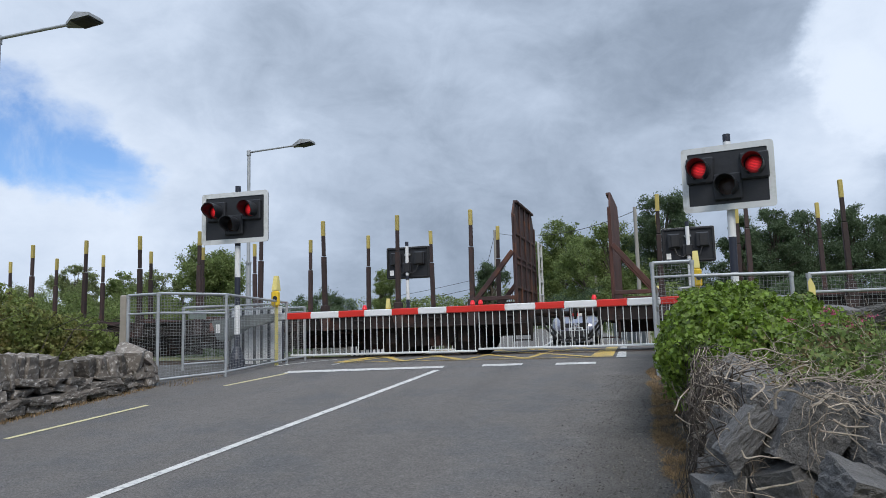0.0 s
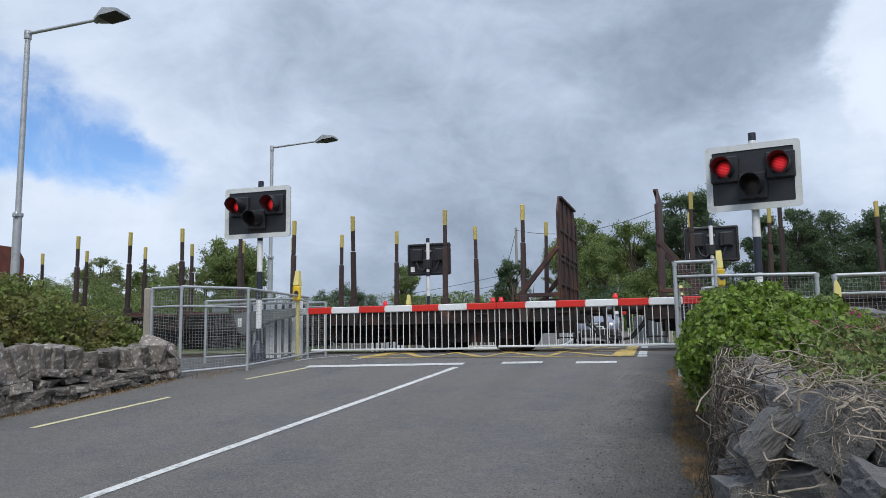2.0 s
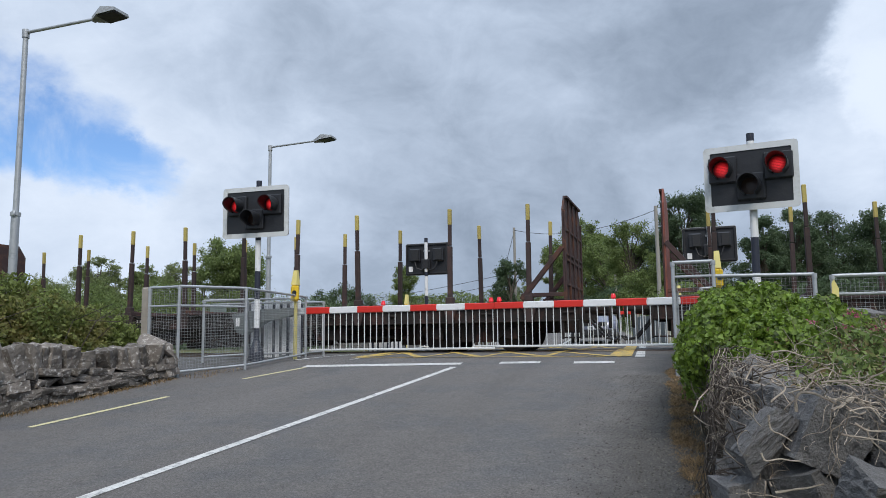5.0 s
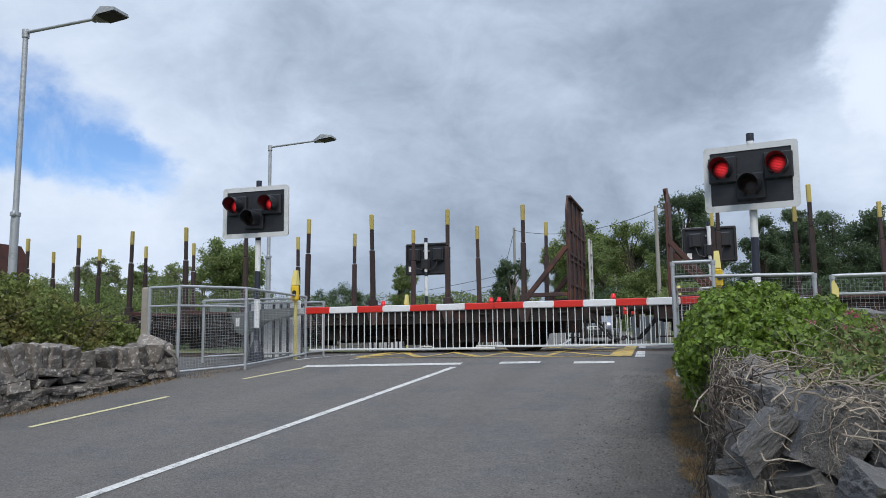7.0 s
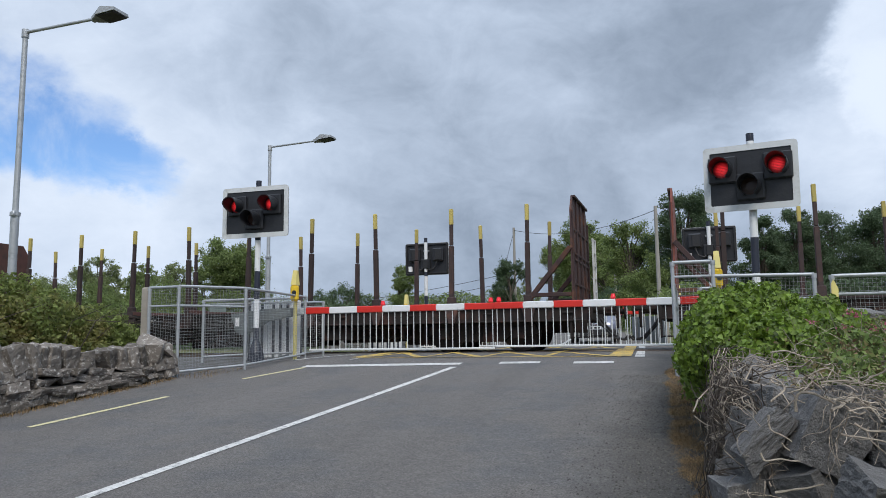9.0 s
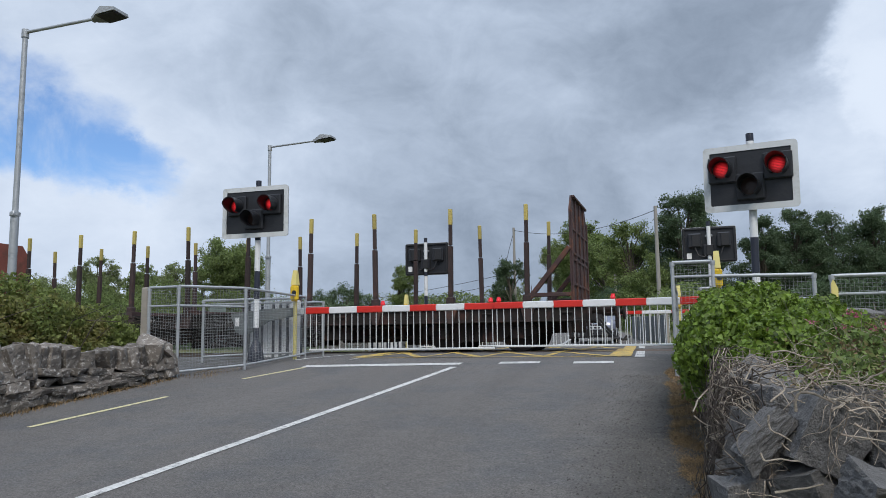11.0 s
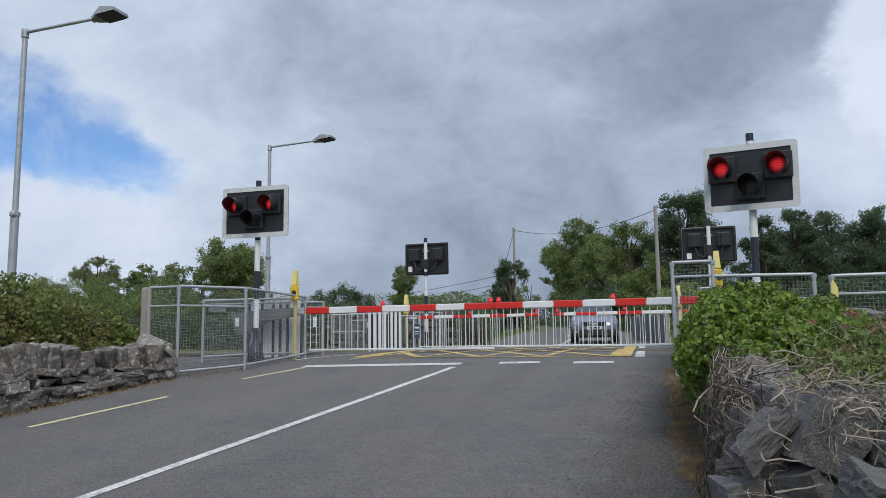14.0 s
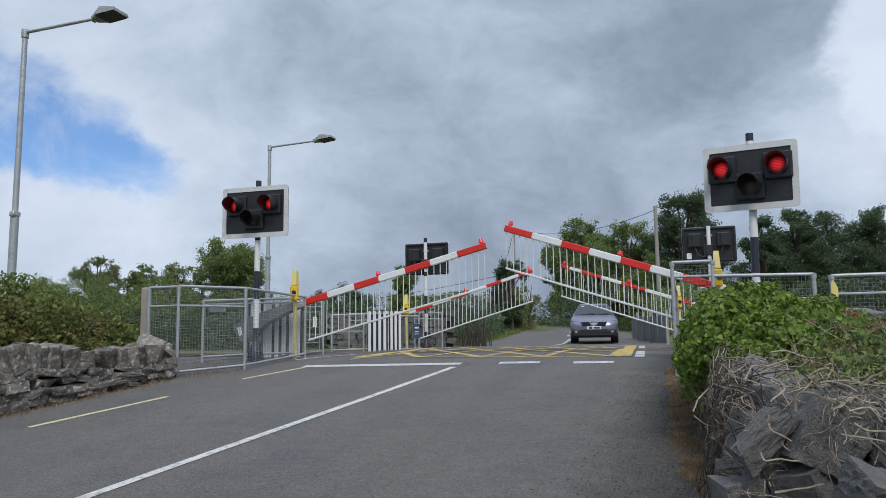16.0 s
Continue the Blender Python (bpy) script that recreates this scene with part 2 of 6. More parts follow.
STONE_DARK = mat("grey limestone boulder", (0.138, 0.133, 0.128), 0.85, var=0.7, scale=26, bump=1.0, second=(0.30, 0.29, 0.275), amount=0.1, spots=11, rnd=0.4)
# near-black filler: its colour stands in for shade in gaps between the stones
SHADE_CORE = mat("dark wall core", (0.035, 0.03, 0.026), 0.95, var=0.4, scale=10)
CONCRETE = mat("weathered concrete", (0.32, 0.29, 0.25), 0.9, var=0.35, scale=12, bump=0.4)
TIMBER = mat("weathered timber pole", (0.30, 0.285, 0.26), 0.9, var=0.35, scale=8, stretch=(4, 4, 0.4))
WIRE = mat("dark cable", (0.03, 0.03, 0.033), 0.6, var=0.1)
RUST_DARK = mat("dark rusty steel", (0.056, 0.033, 0.033), 0.8, 0.15, var=0.5, scale=7, bump=0.3, second=(0.13, 0.055, 0.032), amount=0.35, spots=2.2, rnd=0.35)
RUST_RED = mat("faded red oxide steel", (0.19, 0.058, 0.042), 0.75, 0.1, var=0.5, scale=6, bump=0.25, second=(0.12, 0.05, 0.035), amount=0.4, spots=1.8, rnd=0.45)
RUST_MID = mat("brown red rusty steel", (0.095, 0.042, 0.034), 0.8, 0.1, var=0.45, scale=7, bump=0.25, second=(0.06, 0.034, 0.03), amount=0.4, spots=2.5, rnd=0.35)
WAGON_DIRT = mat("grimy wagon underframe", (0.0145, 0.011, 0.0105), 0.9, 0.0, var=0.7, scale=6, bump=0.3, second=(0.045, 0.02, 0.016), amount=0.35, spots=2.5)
WHEEL = mat("wheel steel", (0.022, 0.018, 0.017), 0.7, 0.3, var=0.4, scale=8)
STAKE = mat("dark stained stake steel", (0.045, 0.029, 0.028), 0.75, 0.1, var=0.5, scale=6, bump=0.2, second=(0.10, 0.045, 0.032), amount=0.3, spots=2.5, rnd=0.6)
STAKE_TIP = mat("worn yellow stake tip", (0.42, 0.34, 0.10), 0.7, var=0.3, scale=9, second=(0.2, 0.12, 0.05), amount=0.2, spots=7, rnd=0.4)
BARK = mat("bark", (0.10, 0.083, 0.065), 0.95, var=0.5, scale=9, bump=0.6)
VINE = mat("dead vine stem", (0.31, 0.265, 0.21), 0.9, var=1.0, scale=30, bump=0.5, second=(0.17, 0.135, 0.105), amount=0.3, spots=8, island=1.0)
VINE_DARK = mat("dark dead stem", (0.066, 0.053, 0.043), 0.95, var=0.4, scale=18, island=0.6)
DRY_GRASS = mat("dry grass", (0.29, 0.195, 0.10), 0.95, var=0.8, scale=5, island=1.3, thin=0.25)
LEAF_IVY = mat("ivy leaf", (0.15, 0.225, 0.032), 0.55, var=0.5, scale=3, island=1.2, thin=0.42)
LEAF_WEED = mat("weed leaf", (0.15, 0.21, 0.06), 0.7, var=0.4, scale=2, second=(0.19, 0.085, 0.06), amount=0.36, spots=4, island=1.3, thin=0.42)
LEAF_BRAMBLE = mat("bramble leaf", (0.165, 0.205, 0.055), 0.7, var=0.3, scale=1.2, second=(0.22, 0.18, 0.06), amount=0.35, spots=0.9, island=0.95, thin=0.42)
LEAF_BROAD = mat("broadleaf foliage", (0.18, 0.235, 0.078), 0.7, var=0.3, scale=0.6, island=0.9, thin=0.42)
LEAF_LIGHT = mat("ash foliage", (0.20, 0.24, 0.10), 0.7, var=0.3, scale=0.6, island=0.9, thin=0.42)
LEAF_DARK = mat("dark tall foliage", (0.095, 0.14, 0.072), 0.75, var=0.3, scale=0.5, island=0.8, thin=0.42)
FLOWER = mat("pink flower", (0.50, 0.10, 0.20), 0.7, var=0.2, scale=8, island=0.5, thin=0.3)
CAR_PAINT = mat("silver blue car paint", (0.19, 0.20, 0.255), 0.3, 0.5, var=0.06, scale=5, bump=0, coat=0.6)
CAR_GLASS = mat("dark car glass", (0.018, 0.022, 0.026), 0.12, 0.0, var=0.05, scale=3, bump=0)
CAR_TRIM = mat("black car plastic", (0.018, 0.018, 0.02), 0.55, var=0.15, scale=12)
CHROME = mat("chrome", (0.75, 0.76, 0.78), 0.15, 1.0, var=0.05, bump=0)
LAMP_GLASS = mat("headlamp glass", (0.4, 0.42, 0.46), 0.1, 0.3, var=0.1, scale=20, bump=0, coat=0.6)
TYRE = mat("tyre rubber", (0.02, 0.02, 0.02), 0.85, var=0.2, scale=20)
PLATE = mat("number plate", (0.7, 0.72, 0.74), 0.4, var=0.05)
SIGN_GREEN = mat("faded grey green plate", (0.17, 0.215, 0.20), 0.6, var=0.2, scale=6)
LANTERN = mat("lantern bowl", (0.022, 0.022, 0.024), 0.5, 0.0, var=0.3, scale=8)
BLUE_SIGN = mat("blue notice", (0.04, 0.085, 0.17), 0.5, var=0.1)

# ---- mesh helpers ----


class Shape:
    """Collects faces of one mesh."""

    def __init__(self):
        self.v, self.f, self.m = [], [], []

    def add(self, verts, faces, mi=0, tf=None):
        k = len(self.v)
        self.v += [tuple(tf @ Vector(p)) if tf else tuple(p) for p in verts]
        self.f += [tuple(i + k for i in f) for f in faces]
        self.m += [mi] * len(faces)
        return self

    def box(self, c, s, ch=0.0, mi=0, tf=None):
        """A box with chamfered edges."""
        h = [x / 2 for x in s]
        ch = min(ch, min(h) * 0.6)
        sg = (-1, 1)
        if ch <= 0:
            vs = [(c[0] + a * h[0], c[1] + b * h[1], c[2] + d * h[2]) for a in sg for b in sg for d in sg]
            return self.add(vs, [(0, 1, 3, 2), (4, 6, 7, 5), (0, 4, 5, 1), (2, 3, 7, 6), (0, 2, 6, 4), (1, 5, 7, 3)], mi, tf)
        vs, ix = [], {}
        for a in sg:
            for b in sg:
                for d in sg:
                    for ax in range(3):
                        s3 = (a, b, d)
                        ix[(a, b, d, ax)] = len(vs)
                        vs.append(tuple(c[i] + s3[i] * (h[i] - (0 if i == ax else ch)) for i in range(3)))
        fs = []
        for ax in range(3):
            o = [i for i in range(3) if i != ax]
            for s1 in sg:
                q = []
                for p, r in ((-1, -1), (1, -1), (1, 1), (-1, 1)):
                    k = [0, 0, 0]
                    k[ax], k[o[0]], k[o[1]] = s1, p, r
                    q.append(ix[(*k, ax)])
                fs.append(tuple(q))
            for p in sg:
                for r in sg:
                    k1, k2 = [0, 0, 0], [0, 0, 0]
                    k1[ax], k2[ax] = -1, 1
                    for k in (k1, k2):
                        k[o[0]], k[o[1]] = p, r
                    fs.append((ix[(*k1, o[0])], ix[(*k2, o[0])], ix[(*k2, o[1])], ix[(*k1, o[1])]))
        for a in sg:
            for b in sg:
                for d in sg:
                    fs.append(tuple(ix[(a, b, d, ax)] for ax in range(3)))
        return self.add(vs, fs, mi, tf)

    def rod(self, a, b, r, r2=None, n=8, mi=0, cap=True, tf=None):
        """A round bar from a to b."""
        a, b = Vector(a), Vector(b)
        d = (b - a)
        q = d.to_track_quat("Z", "Y").to_matrix()
        r2 = r if r2 is None else r2
        vs = []
        for p, rr in ((a, r), (b, r2)):
            for i in range(n):
                w = 2 * math.pi * (i + 0.5) / n
                vs.append(tuple(p + q @ Vector((math.cos(w) * rr, math.sin(w) * rr, 0))))
        fs = [(i, (i + 1) % n, n + (i + 1) % n, n + i) for i in range(n)]
        if cap:
            fs += [tuple(range(n - 1, -1, -1)), tuple(range(n, 2 * n))]
        return self.add(vs, fs, mi, tf)

    def tube(self, pts, radii, n=6, mi=0):
        """A bent tube through points."""
        pts = [Vector(p) for p in pts]
        if isinstance(radii, (int, float)):
            radii = [radii] * len(pts)
        vs, fs = [], []
        for i, p in enumerate(pts):
            d = (pts[min(i + 1, len(pts) - 1)] - pts[max(i - 1, 0)])
            q = d.to_track_quat("Z", "Y").to_matrix() if d.length > 1e-6 else Matrix.Identity(3)
            for j in range(n):
                w = 2 * math.pi * j / n
                vs.append(tuple(p + q @ Vector((math.cos(w) * radii[i], math.sin(w) * radii[i], 0))))
        for i in range(len(pts) - 1):
            for j in range(n):
                fs.append((i * n + j, i * n + (j + 1) % n, (i + 1) * n + (j + 1) % n, (i + 1) * n + j))
        fs += [tuple(range(n - 1, -1, -1)), tuple(range((len(pts) - 1) * n, len(pts) * n))]
        return self.add(vs, fs, mi)

    def prism(self, outline, y0, y1, mi=0, tf=None):
        """An outline in x and z, made solid from y0 to y1."""
        n = len(outline)
        vs = [(x, y0, z) for x, z in outline] + [(x, y1, z) for x, z in outline]
        fs = [(i, (i + 1) % n, n + (i + 1) % n, n + i) for i in range(n)] + [tuple(range(n - 1, -1, -1)), tuple(range(n, 2 * n))]
        return self.add(vs, fs, mi, tf)

    def mesh(self, name, mats, smooth=False):
        me = bpy.data.meshes.new(name)
        me.from_pydata(self.v, [], self.f)
        for k in (mats if isinstance(mats, (list, tuple)) else [mats]):
            me.materials.append(k)
        me.polygons.foreach_set("material_index", self.m)
        bm = bmesh.new()
        bm.from_mesh(me)
        bmesh.ops.recalc_face_normals(bm, faces=bm.faces)
        bm.to_mesh(me)
        bm.free()
        if smooth:
            me.polygons.foreach_set("use_smooth", [True] * len(me.polygons))
            me.set_sharp_from_angle(angle=radians(40))
        me.update()
        return me


def part(name, shape, material, parent, label="", smooth=False, at=None):
    """Links a shape as one mesh under a thing or under a part."""
    ob = new(name, shape.mesh(name, material, smooth) if isinstance(shape, Shape) else shape)
    ob.parent = parent
    if at is not None:
        ob.matrix_basis = at
    return tagged(ob, label)


def thing(name, label, category, at=None, group=""):
    ob = tagged(new(name), label, category, group)
    ob.empty_display_size = 0.2
    if at is not None:
        ob.matrix_basis = at
    return ob


def solid(name, shape, material, label="", category="", kind="", group="", smooth=False, at=None):
    """Links a shape as a thing of its own, or a piece of the setting."""
    ob = tagged(new(name, shape.mesh(name, material, smooth) if isinstance(shape, Shape) else shape), label, category, group, kind)
    if at is not None:
        ob.matrix_basis = at
    return ob


def leaf_mesh(name, centres, size, material, rng, lobed=False, flat=0.0, normals=None):
    """One mesh of small folded leaves at the centres."""
    n = len(centres)
    u = rng.normal(size=(n, 3))
    if normals is not None:
        u = u * 0.75 + normals * flat
    u /= np.linalg.norm(u, axis=1)[:, None] + 1e-9
    w = rng.normal(size=(n, 3))
    a = np.cross(u, w)
    a /= np.linalg.norm(a, axis=1)[:, None] + 1e-9
    b = np.cross(u, a)
    s = (size * rng.uniform(0.55, 1.35, n))[:, None]
    if lobed:
        pat = [(0, -0.5, 0), (0.5, -0.3, 0.12), (0.3, 0.1, 0.1), (0, 0.6, 0.0), (-0.3, 0.1, 0.1), (-0.5, -0.3, 0.12)]
        loops = [(0, 1, 2, 3), (0, 3, 4, 5)]
    else:
        pat = [(0, -0.55, 0), (0.3, 0, 0.1), (0, 0.55, 0), (-0.3, 0, 0.1)]
        loops = [(0, 1, 2, 3)]
    k = len(pat)
    verts = np.empty((n, k, 3))
    for i, (x, y, z) in enumerate(pat):
        verts[:, i] = centres + s * (a * x + b * y + u * z)
    base = (np.arange(n) * k)[:, None]
    faces = np.concatenate([base + np.array(lp)[None, :] for lp in loops], axis=1).reshape(-1)
    me = bpy.data.meshes.new(name)
    nf = n * len(loops)
    me.vertices.add(n * k)
    me.vertices.foreach_set("co", verts.reshape(-1))
    me.loops.add(nf * 4)
    me.loops.foreach_set("vertex_index", faces.astype(np.int32))
    me.polygons.add(nf)
    me.polygons.foreach_set("loop_start", np.arange(nf, dtype=np.int32) * 4)
    me.materials.append(material)
    me.update(calc_edges=True)
    return me


# ---- ground and road ----
PROFILE_Y = [14.3, 17.0, 19.7, 22.0, 25.0, 30.0, 62.0, 115.0]
PROFILE_Z = [-0.087, -0.045, -0.024, 0.015, 0.04, 0.07, 1.15, 2.6]


def slope(y):
    """Height of the road along its length: a ramp up to the crossing, then a slight rise."""
    if y < 12.3:
        return -1.35 + 0.094 * y
    if y < 14.3:
        t = y - 12.3
        return -0.1938 + 0.094 * t - 0.0203 * t * t
    return float(np.interp(y, PROFILE_Y, PROFILE_Z))


ROAD_Y = [-60, 0, 12, 24, 30, 38, 62, 85, 110, 150]
ROAD_C = [-3.9, -3.85, -3.8, -4.35, -5.05, -6.1, -9.6, -16.5, -30, -60]


def road_mid(y):
    s = 0
    for d in (-4, -2, 0, 2, 4):
        s += float(np.interp(y + d * (1 if y > 20 else 0), ROAD_Y, ROAD_C))
    return s / 5


def terrain(x, y):
    z = slope(max(y, -15))
    side = max(0.0, abs(x + 4.0) - 4.9)
    if 15.4 < y < 21.3:
        z -= 0.44 * min(1.0, side / 1.2) * min(1.0, (y - 15.4) / 0.8, (21.3 - y) / 0.8)
    elif side > 0:
        z += 0.12 * noise.noise((x * 0.15, y * 0.15, 0)) * min(1.0, side / 3)
    if x > 0.2 and y < 11:
        z += min(1.0, (x - 0.2) / 0.5) * 0.42 * min(1.0, (11 - y) / 3)
    if x < -8.6 and y < 10.9:
        z += min(1.0, (-8.6 - x) / 0.6) * 0.4 * min(1.0, (10.9 - y) / 1.5)
    if y > 40:
        z += 0.02 * max(0.0, min(y, 400) - 40) * min(1.0, abs(x - road_mid(min(y, 150))) / 20)
    return z


def grid(xs, ys, height, name, material, kind="structure", label="", category="ground"):
    s = Shape()
    nx, ny = len(xs), len(ys)
    s.v = [(x, y, height(x, y)) for y in ys for x in xs]
    s.f = [(j * nx + i, j * nx + i + 1, (j + 1) * nx + i + 1, (j + 1) * nx + i) for j in range(ny - 1) for i in range(nx - 1)]
    s.m = [0] * len(s.f)
    return solid(name, s, material, label, category, kind, smooth=True)


gx = sorted(set([-900, -500, -300, -200, -140, -100, -75, -60] + [round(-50 + i * 1.0, 2) for i in range(91)] + [-8.6, -8.9, 0.25, 0.5, 0.75] + [45, 60, 80, 110, 160, 250, 400, 900]))
gy = sorted(set([-300, -120, -60, -30] + [round(-15 + i * 0.75, 2) for i in range(80)] + [15.4, 16.2, 20.5, 21.3] + [46 + 4 * i for i in range(18)] + [125, 150, 200, 280, 400, 700, 1500]))
grid(gx, gy, lambda x, y: terrain(x, y) - 0.03, "ground", GRASS, label="rough grassy ground with dry patches beside the road")


def strip(name, xa, xb, ys, lift, material, label, across=6):
    """A sheet that follows the road; xa and xb give its edges at each y."""
    s = Shape()
    for y in ys:
        a, b = xa(y), xb(y)
        for i in range(across + 1):
            x = a + (b - a) * i / across
            s.v.append((x, y, slope(max(y, -15)) + lift))
    n = across + 1
    s.f = [(j * n + i, j * n + i + 1, (j + 1) * n + i + 1, (j + 1) * n + i) for j in range(len(ys) - 1) for i in range(across)]
    s.m = [0] * len(s.f)
    return solid(name, s, material, label, "road", "structure", smooth=True)


def edge_left(y):
    return road_mid(y) - float(np.interp(y, [0, 14, 22, 26, 32], [4.45, 4.45, 4.6, 3.6, 3.3])) + 0.04 * noise.noise((y * 1.3, 2, 0))


def edge_right(y):
    return road_mid(y) + float(np.interp(y, [0, 5.5, 6.7, 9.5, 11.5, 14, 22, 26, 32], [3.8, 3.76, 3.62, 3.5, 3.4, 3.6, 4.0, 3.6, 3.3])) + 0.05 * noise.noise((y * 1.7, 5, 0))


near_ys = [-60, -30, -15] + [round(-14.5 + i * 0.5, 2) for i in range(62)]
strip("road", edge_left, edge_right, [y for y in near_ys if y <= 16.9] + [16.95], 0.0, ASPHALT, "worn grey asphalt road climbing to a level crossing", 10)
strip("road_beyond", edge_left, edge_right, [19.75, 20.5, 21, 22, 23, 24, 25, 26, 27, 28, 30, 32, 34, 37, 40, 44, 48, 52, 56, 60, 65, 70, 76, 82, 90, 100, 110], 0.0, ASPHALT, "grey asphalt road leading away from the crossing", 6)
strip("apron", lambda y: -12.0, lambda y: edge_left(y) + 0.15, [10.7, 11.2, 11.8, 12.3, 12.7, 13.1, 13.5, 14.0, 14.5, 15.4], -0.008, ASPHALT_EDGE, "gritty dark ground inside the guard fences", 6)
strip("verge", lambda y: edge_right(y) - 0.12, lambda y: 0.45, [y for y in near_ys if -15 < y < 12.6], -0.012, SOIL, "gravelly verge with dry grass beside the road", 3)


def paint(name, pts, w, material, label, lift=0.006):
    """A painted line through points on the road."""
    s = Shape()
    P = []
    for (x0, y0), (x1, y1) in zip(pts, pts[1:]):
        k = max(1, int(math.hypot(x1 - x0, y1 - y0) / 0.5))
        P += [(x0 + (x1 - x0) * i / k, y0 + (y1 - y0) * i / k) for i in range(k)]
    P.append(pts[-1])
    for i, (x, y) in enumerate(P):
        a, b = P[max(i - 1, 0)], P[min(i + 1, len(P) - 1)]
        d = Vector((b[0] - a[0], b[1] - a[1])).normalized()
        e = w / 2 * (1 + 0.06 * noise.noise((x * 3, y * 3, 1)))
        for sgn in (1, -1):
            s.v.append((x - d.y * e * sgn, y + d.x * e * sgn, slope(y + d.x * e * sgn) + lift))
    s.f = [(2 * i, 2 * i + 1, 2 * i + 3, 2 * i + 2) for i in range(len(P) - 1)]
    s.m = [0] * len(s.f)
    return solid(name, s, material, label, "road marking", "structure")


paint("centre_line", [(-4.75, -8), (-4.55, 2), (-4.36, 4.7), (-4.05, 9), (-3.84, 12.1)], 0.11, LINE_WHITE, "solid white centre line on the road")
paint("stop_line", [(-6.68, 12.22), (-3.85, 12.55)], 0.29, LINE_WHITE, "white stop line before the crossing")
for a, b in ((-3.2, -2.52), (-1.95, -1.3)):
    paint("stop_dash", [(a, 12.66), (b, 12.72)], 0.29, LINE_WHITE, "white dash of a broken stop line")
for a, b in (((-7.45, 1.5), (-7.33, 4.2)), ((-7.24, 6.85), (-7.02, 8.95)), ((-6.92, 10.65), (-6.58, 12.05))):
    paint("edge_dash", [a, b], 0.09, LINE_PALE, "faded yellow edge line dash")
for pts, wide in (([(-7.5, 13.3), (-7.5, 16.1)], 0.1), ([(-6.34, 13.4), (-6.45, 14.9)], 0.06), ([(-7.05, 17.6), (-7.15, 20.7)], 0.1), ([(-6.55, 18.6), (-6.4, 21.0)], 0.1)):
    paint("white_edge", pts, wide, LINE_WHITE, "worn white edge line on the crossing")


def box_left(y):
    return -6.5 - (y - 14.0) * 0.17


def box_right(y):
    return -1.12 - (y - 14.0) * 0.06


for pts in ([(box_left(14.1), 14.1), (box_left(23.2), 23.2)], [(box_right(14.1) - 0.16, 14.15), (box_right(23.2) - 0.16, 23.1)], [(box_left(23.3), 23.3), (box_right(23.3), 23.25)]):
    paint("box_border", pts, 0.3, LINE_YELLOW, "yellow box junction border", 0.009)
paint("box_border", [(box_left(14.0), 14.05), (box_right(14.0), 14.0)], 0.15, LINE_YELLOW, "worn yellow box junction border", 0.009)
for ya, yb, leans, step, x0 in ((14.1, 19.4, (-0.5, -0.06), 1.23, -6.4), (19.7, 23.2, (-0.5, 0.14), 1.25, -7.9)):
    for lean in leans:
        for k in range(-3, 10):
            run = []
            for q in range(int((yb - ya) / 0.2) + 1):
                y = ya + q * 0.2
                x = x0 + k * step + lean * (y - ya)
                if box_left(y) < x < box_right(y) - 0.2:
                    run.append((x, y))
            if len(run) > 2:
                paint("box_hatch", run, 0.19 if lean < -0.1 else 0.13, LINE_YELLOW, "yellow hatch line of the box junction", 0.006 + 0.001 * (lean < -0.1))
for y0, y1 in ((13.8, 14.6), (14.75, 15.7), (15.85, 16.9), (20.1, 21.3), (21.5, 23.0)):
    paint("end_line", [(box_right(y0) + 0.14, y0), (box_right(y1) + 0.14, y1)], 0.17, LINE_WHITE, "white edge block at the yellow box")
paint("centre_line_beyond", [(-4.55, 25.3), (-5.0, 30.0), (-5.62, 36.0)], 0.13, LINE_WHITE, "solid white centre line on the road beyond")
for y in (40.5, 49):
    paint("centre_dash", [(road_mid(y), y), (road_mid(y + 3), y + 3)], 0.12, LINE_WHITE, "white centre dash on the road beyond")

# ---- railway ----
s = Shape()
prof = [(-1.9, -0.5), (-1.35, -0.19), (1.35, -0.19), (1.9, -0.5)]
for xa, xb in ((-420, -9.0), (1.0, 420)):
    s.add([(xa, 18.3 + p, z) for p, z in prof] + [(xb, 18.3 + p, z) for p, z in prof], [(0, 1, 5, 4), (1, 2, 6, 5), (2, 3, 7, 6), (0, 4, 7, 3)])
solid("ballast", s, BALLAST, "grey brown stone ballast under the railway track", "ballast", "structure")
for y in (17.5, 19.1):
    s = Shape().box((0, y, -0.047), (840, 0.07, 0.035), 0.006).box((0, y, -0.1), (840, 0.02, 0.09)).box((0, y, -0.15), (840, 0.14, 0.02))
    solid("rail", s, STEEL_RAIL, "worn steel running rail of the railway track", "rail", "structure", smooth=False)
sl = Shape().box((0, 0, 0), (0.26, 2.6, 0.16), 0.02).mesh("sleeper", SLEEPER)
track = tagged(new("track_bed"), "row of concrete railway sleepers in ballast", "sleepers", kind="structure")
for k in range(-60, 90):
    x = k * 0.7
    if -9.3 < x < 1.3:
        continue
    o = new("sleeper", sl)
    o.parent = track
    o.location = (x, 18.3, -0.235)
dk = Shape().box((0, 0, 0), (1.16, 1.42, 0.1), 0.012).mesh("crossing_panel", DECK)
dk2 = Shape().box((0, 0, 0), (1.16, 0.50, 0.1), 0.012).mesh("crossing_panel", DECK)
deck = tagged(new("crossing_deck"), "dark rubber panels between the rails at the crossing", "crossing deck", kind="structure")
for k in range(9):
    for y, me in ((18.3, dk), (17.21, dk2), (19.39, dk2)):
        o = new("crossing_panel", me)
        o.parent = deck
        o.location = (-8.7 + k * 1.17, y, slope(y) - 0.056)

# ---- signals ----


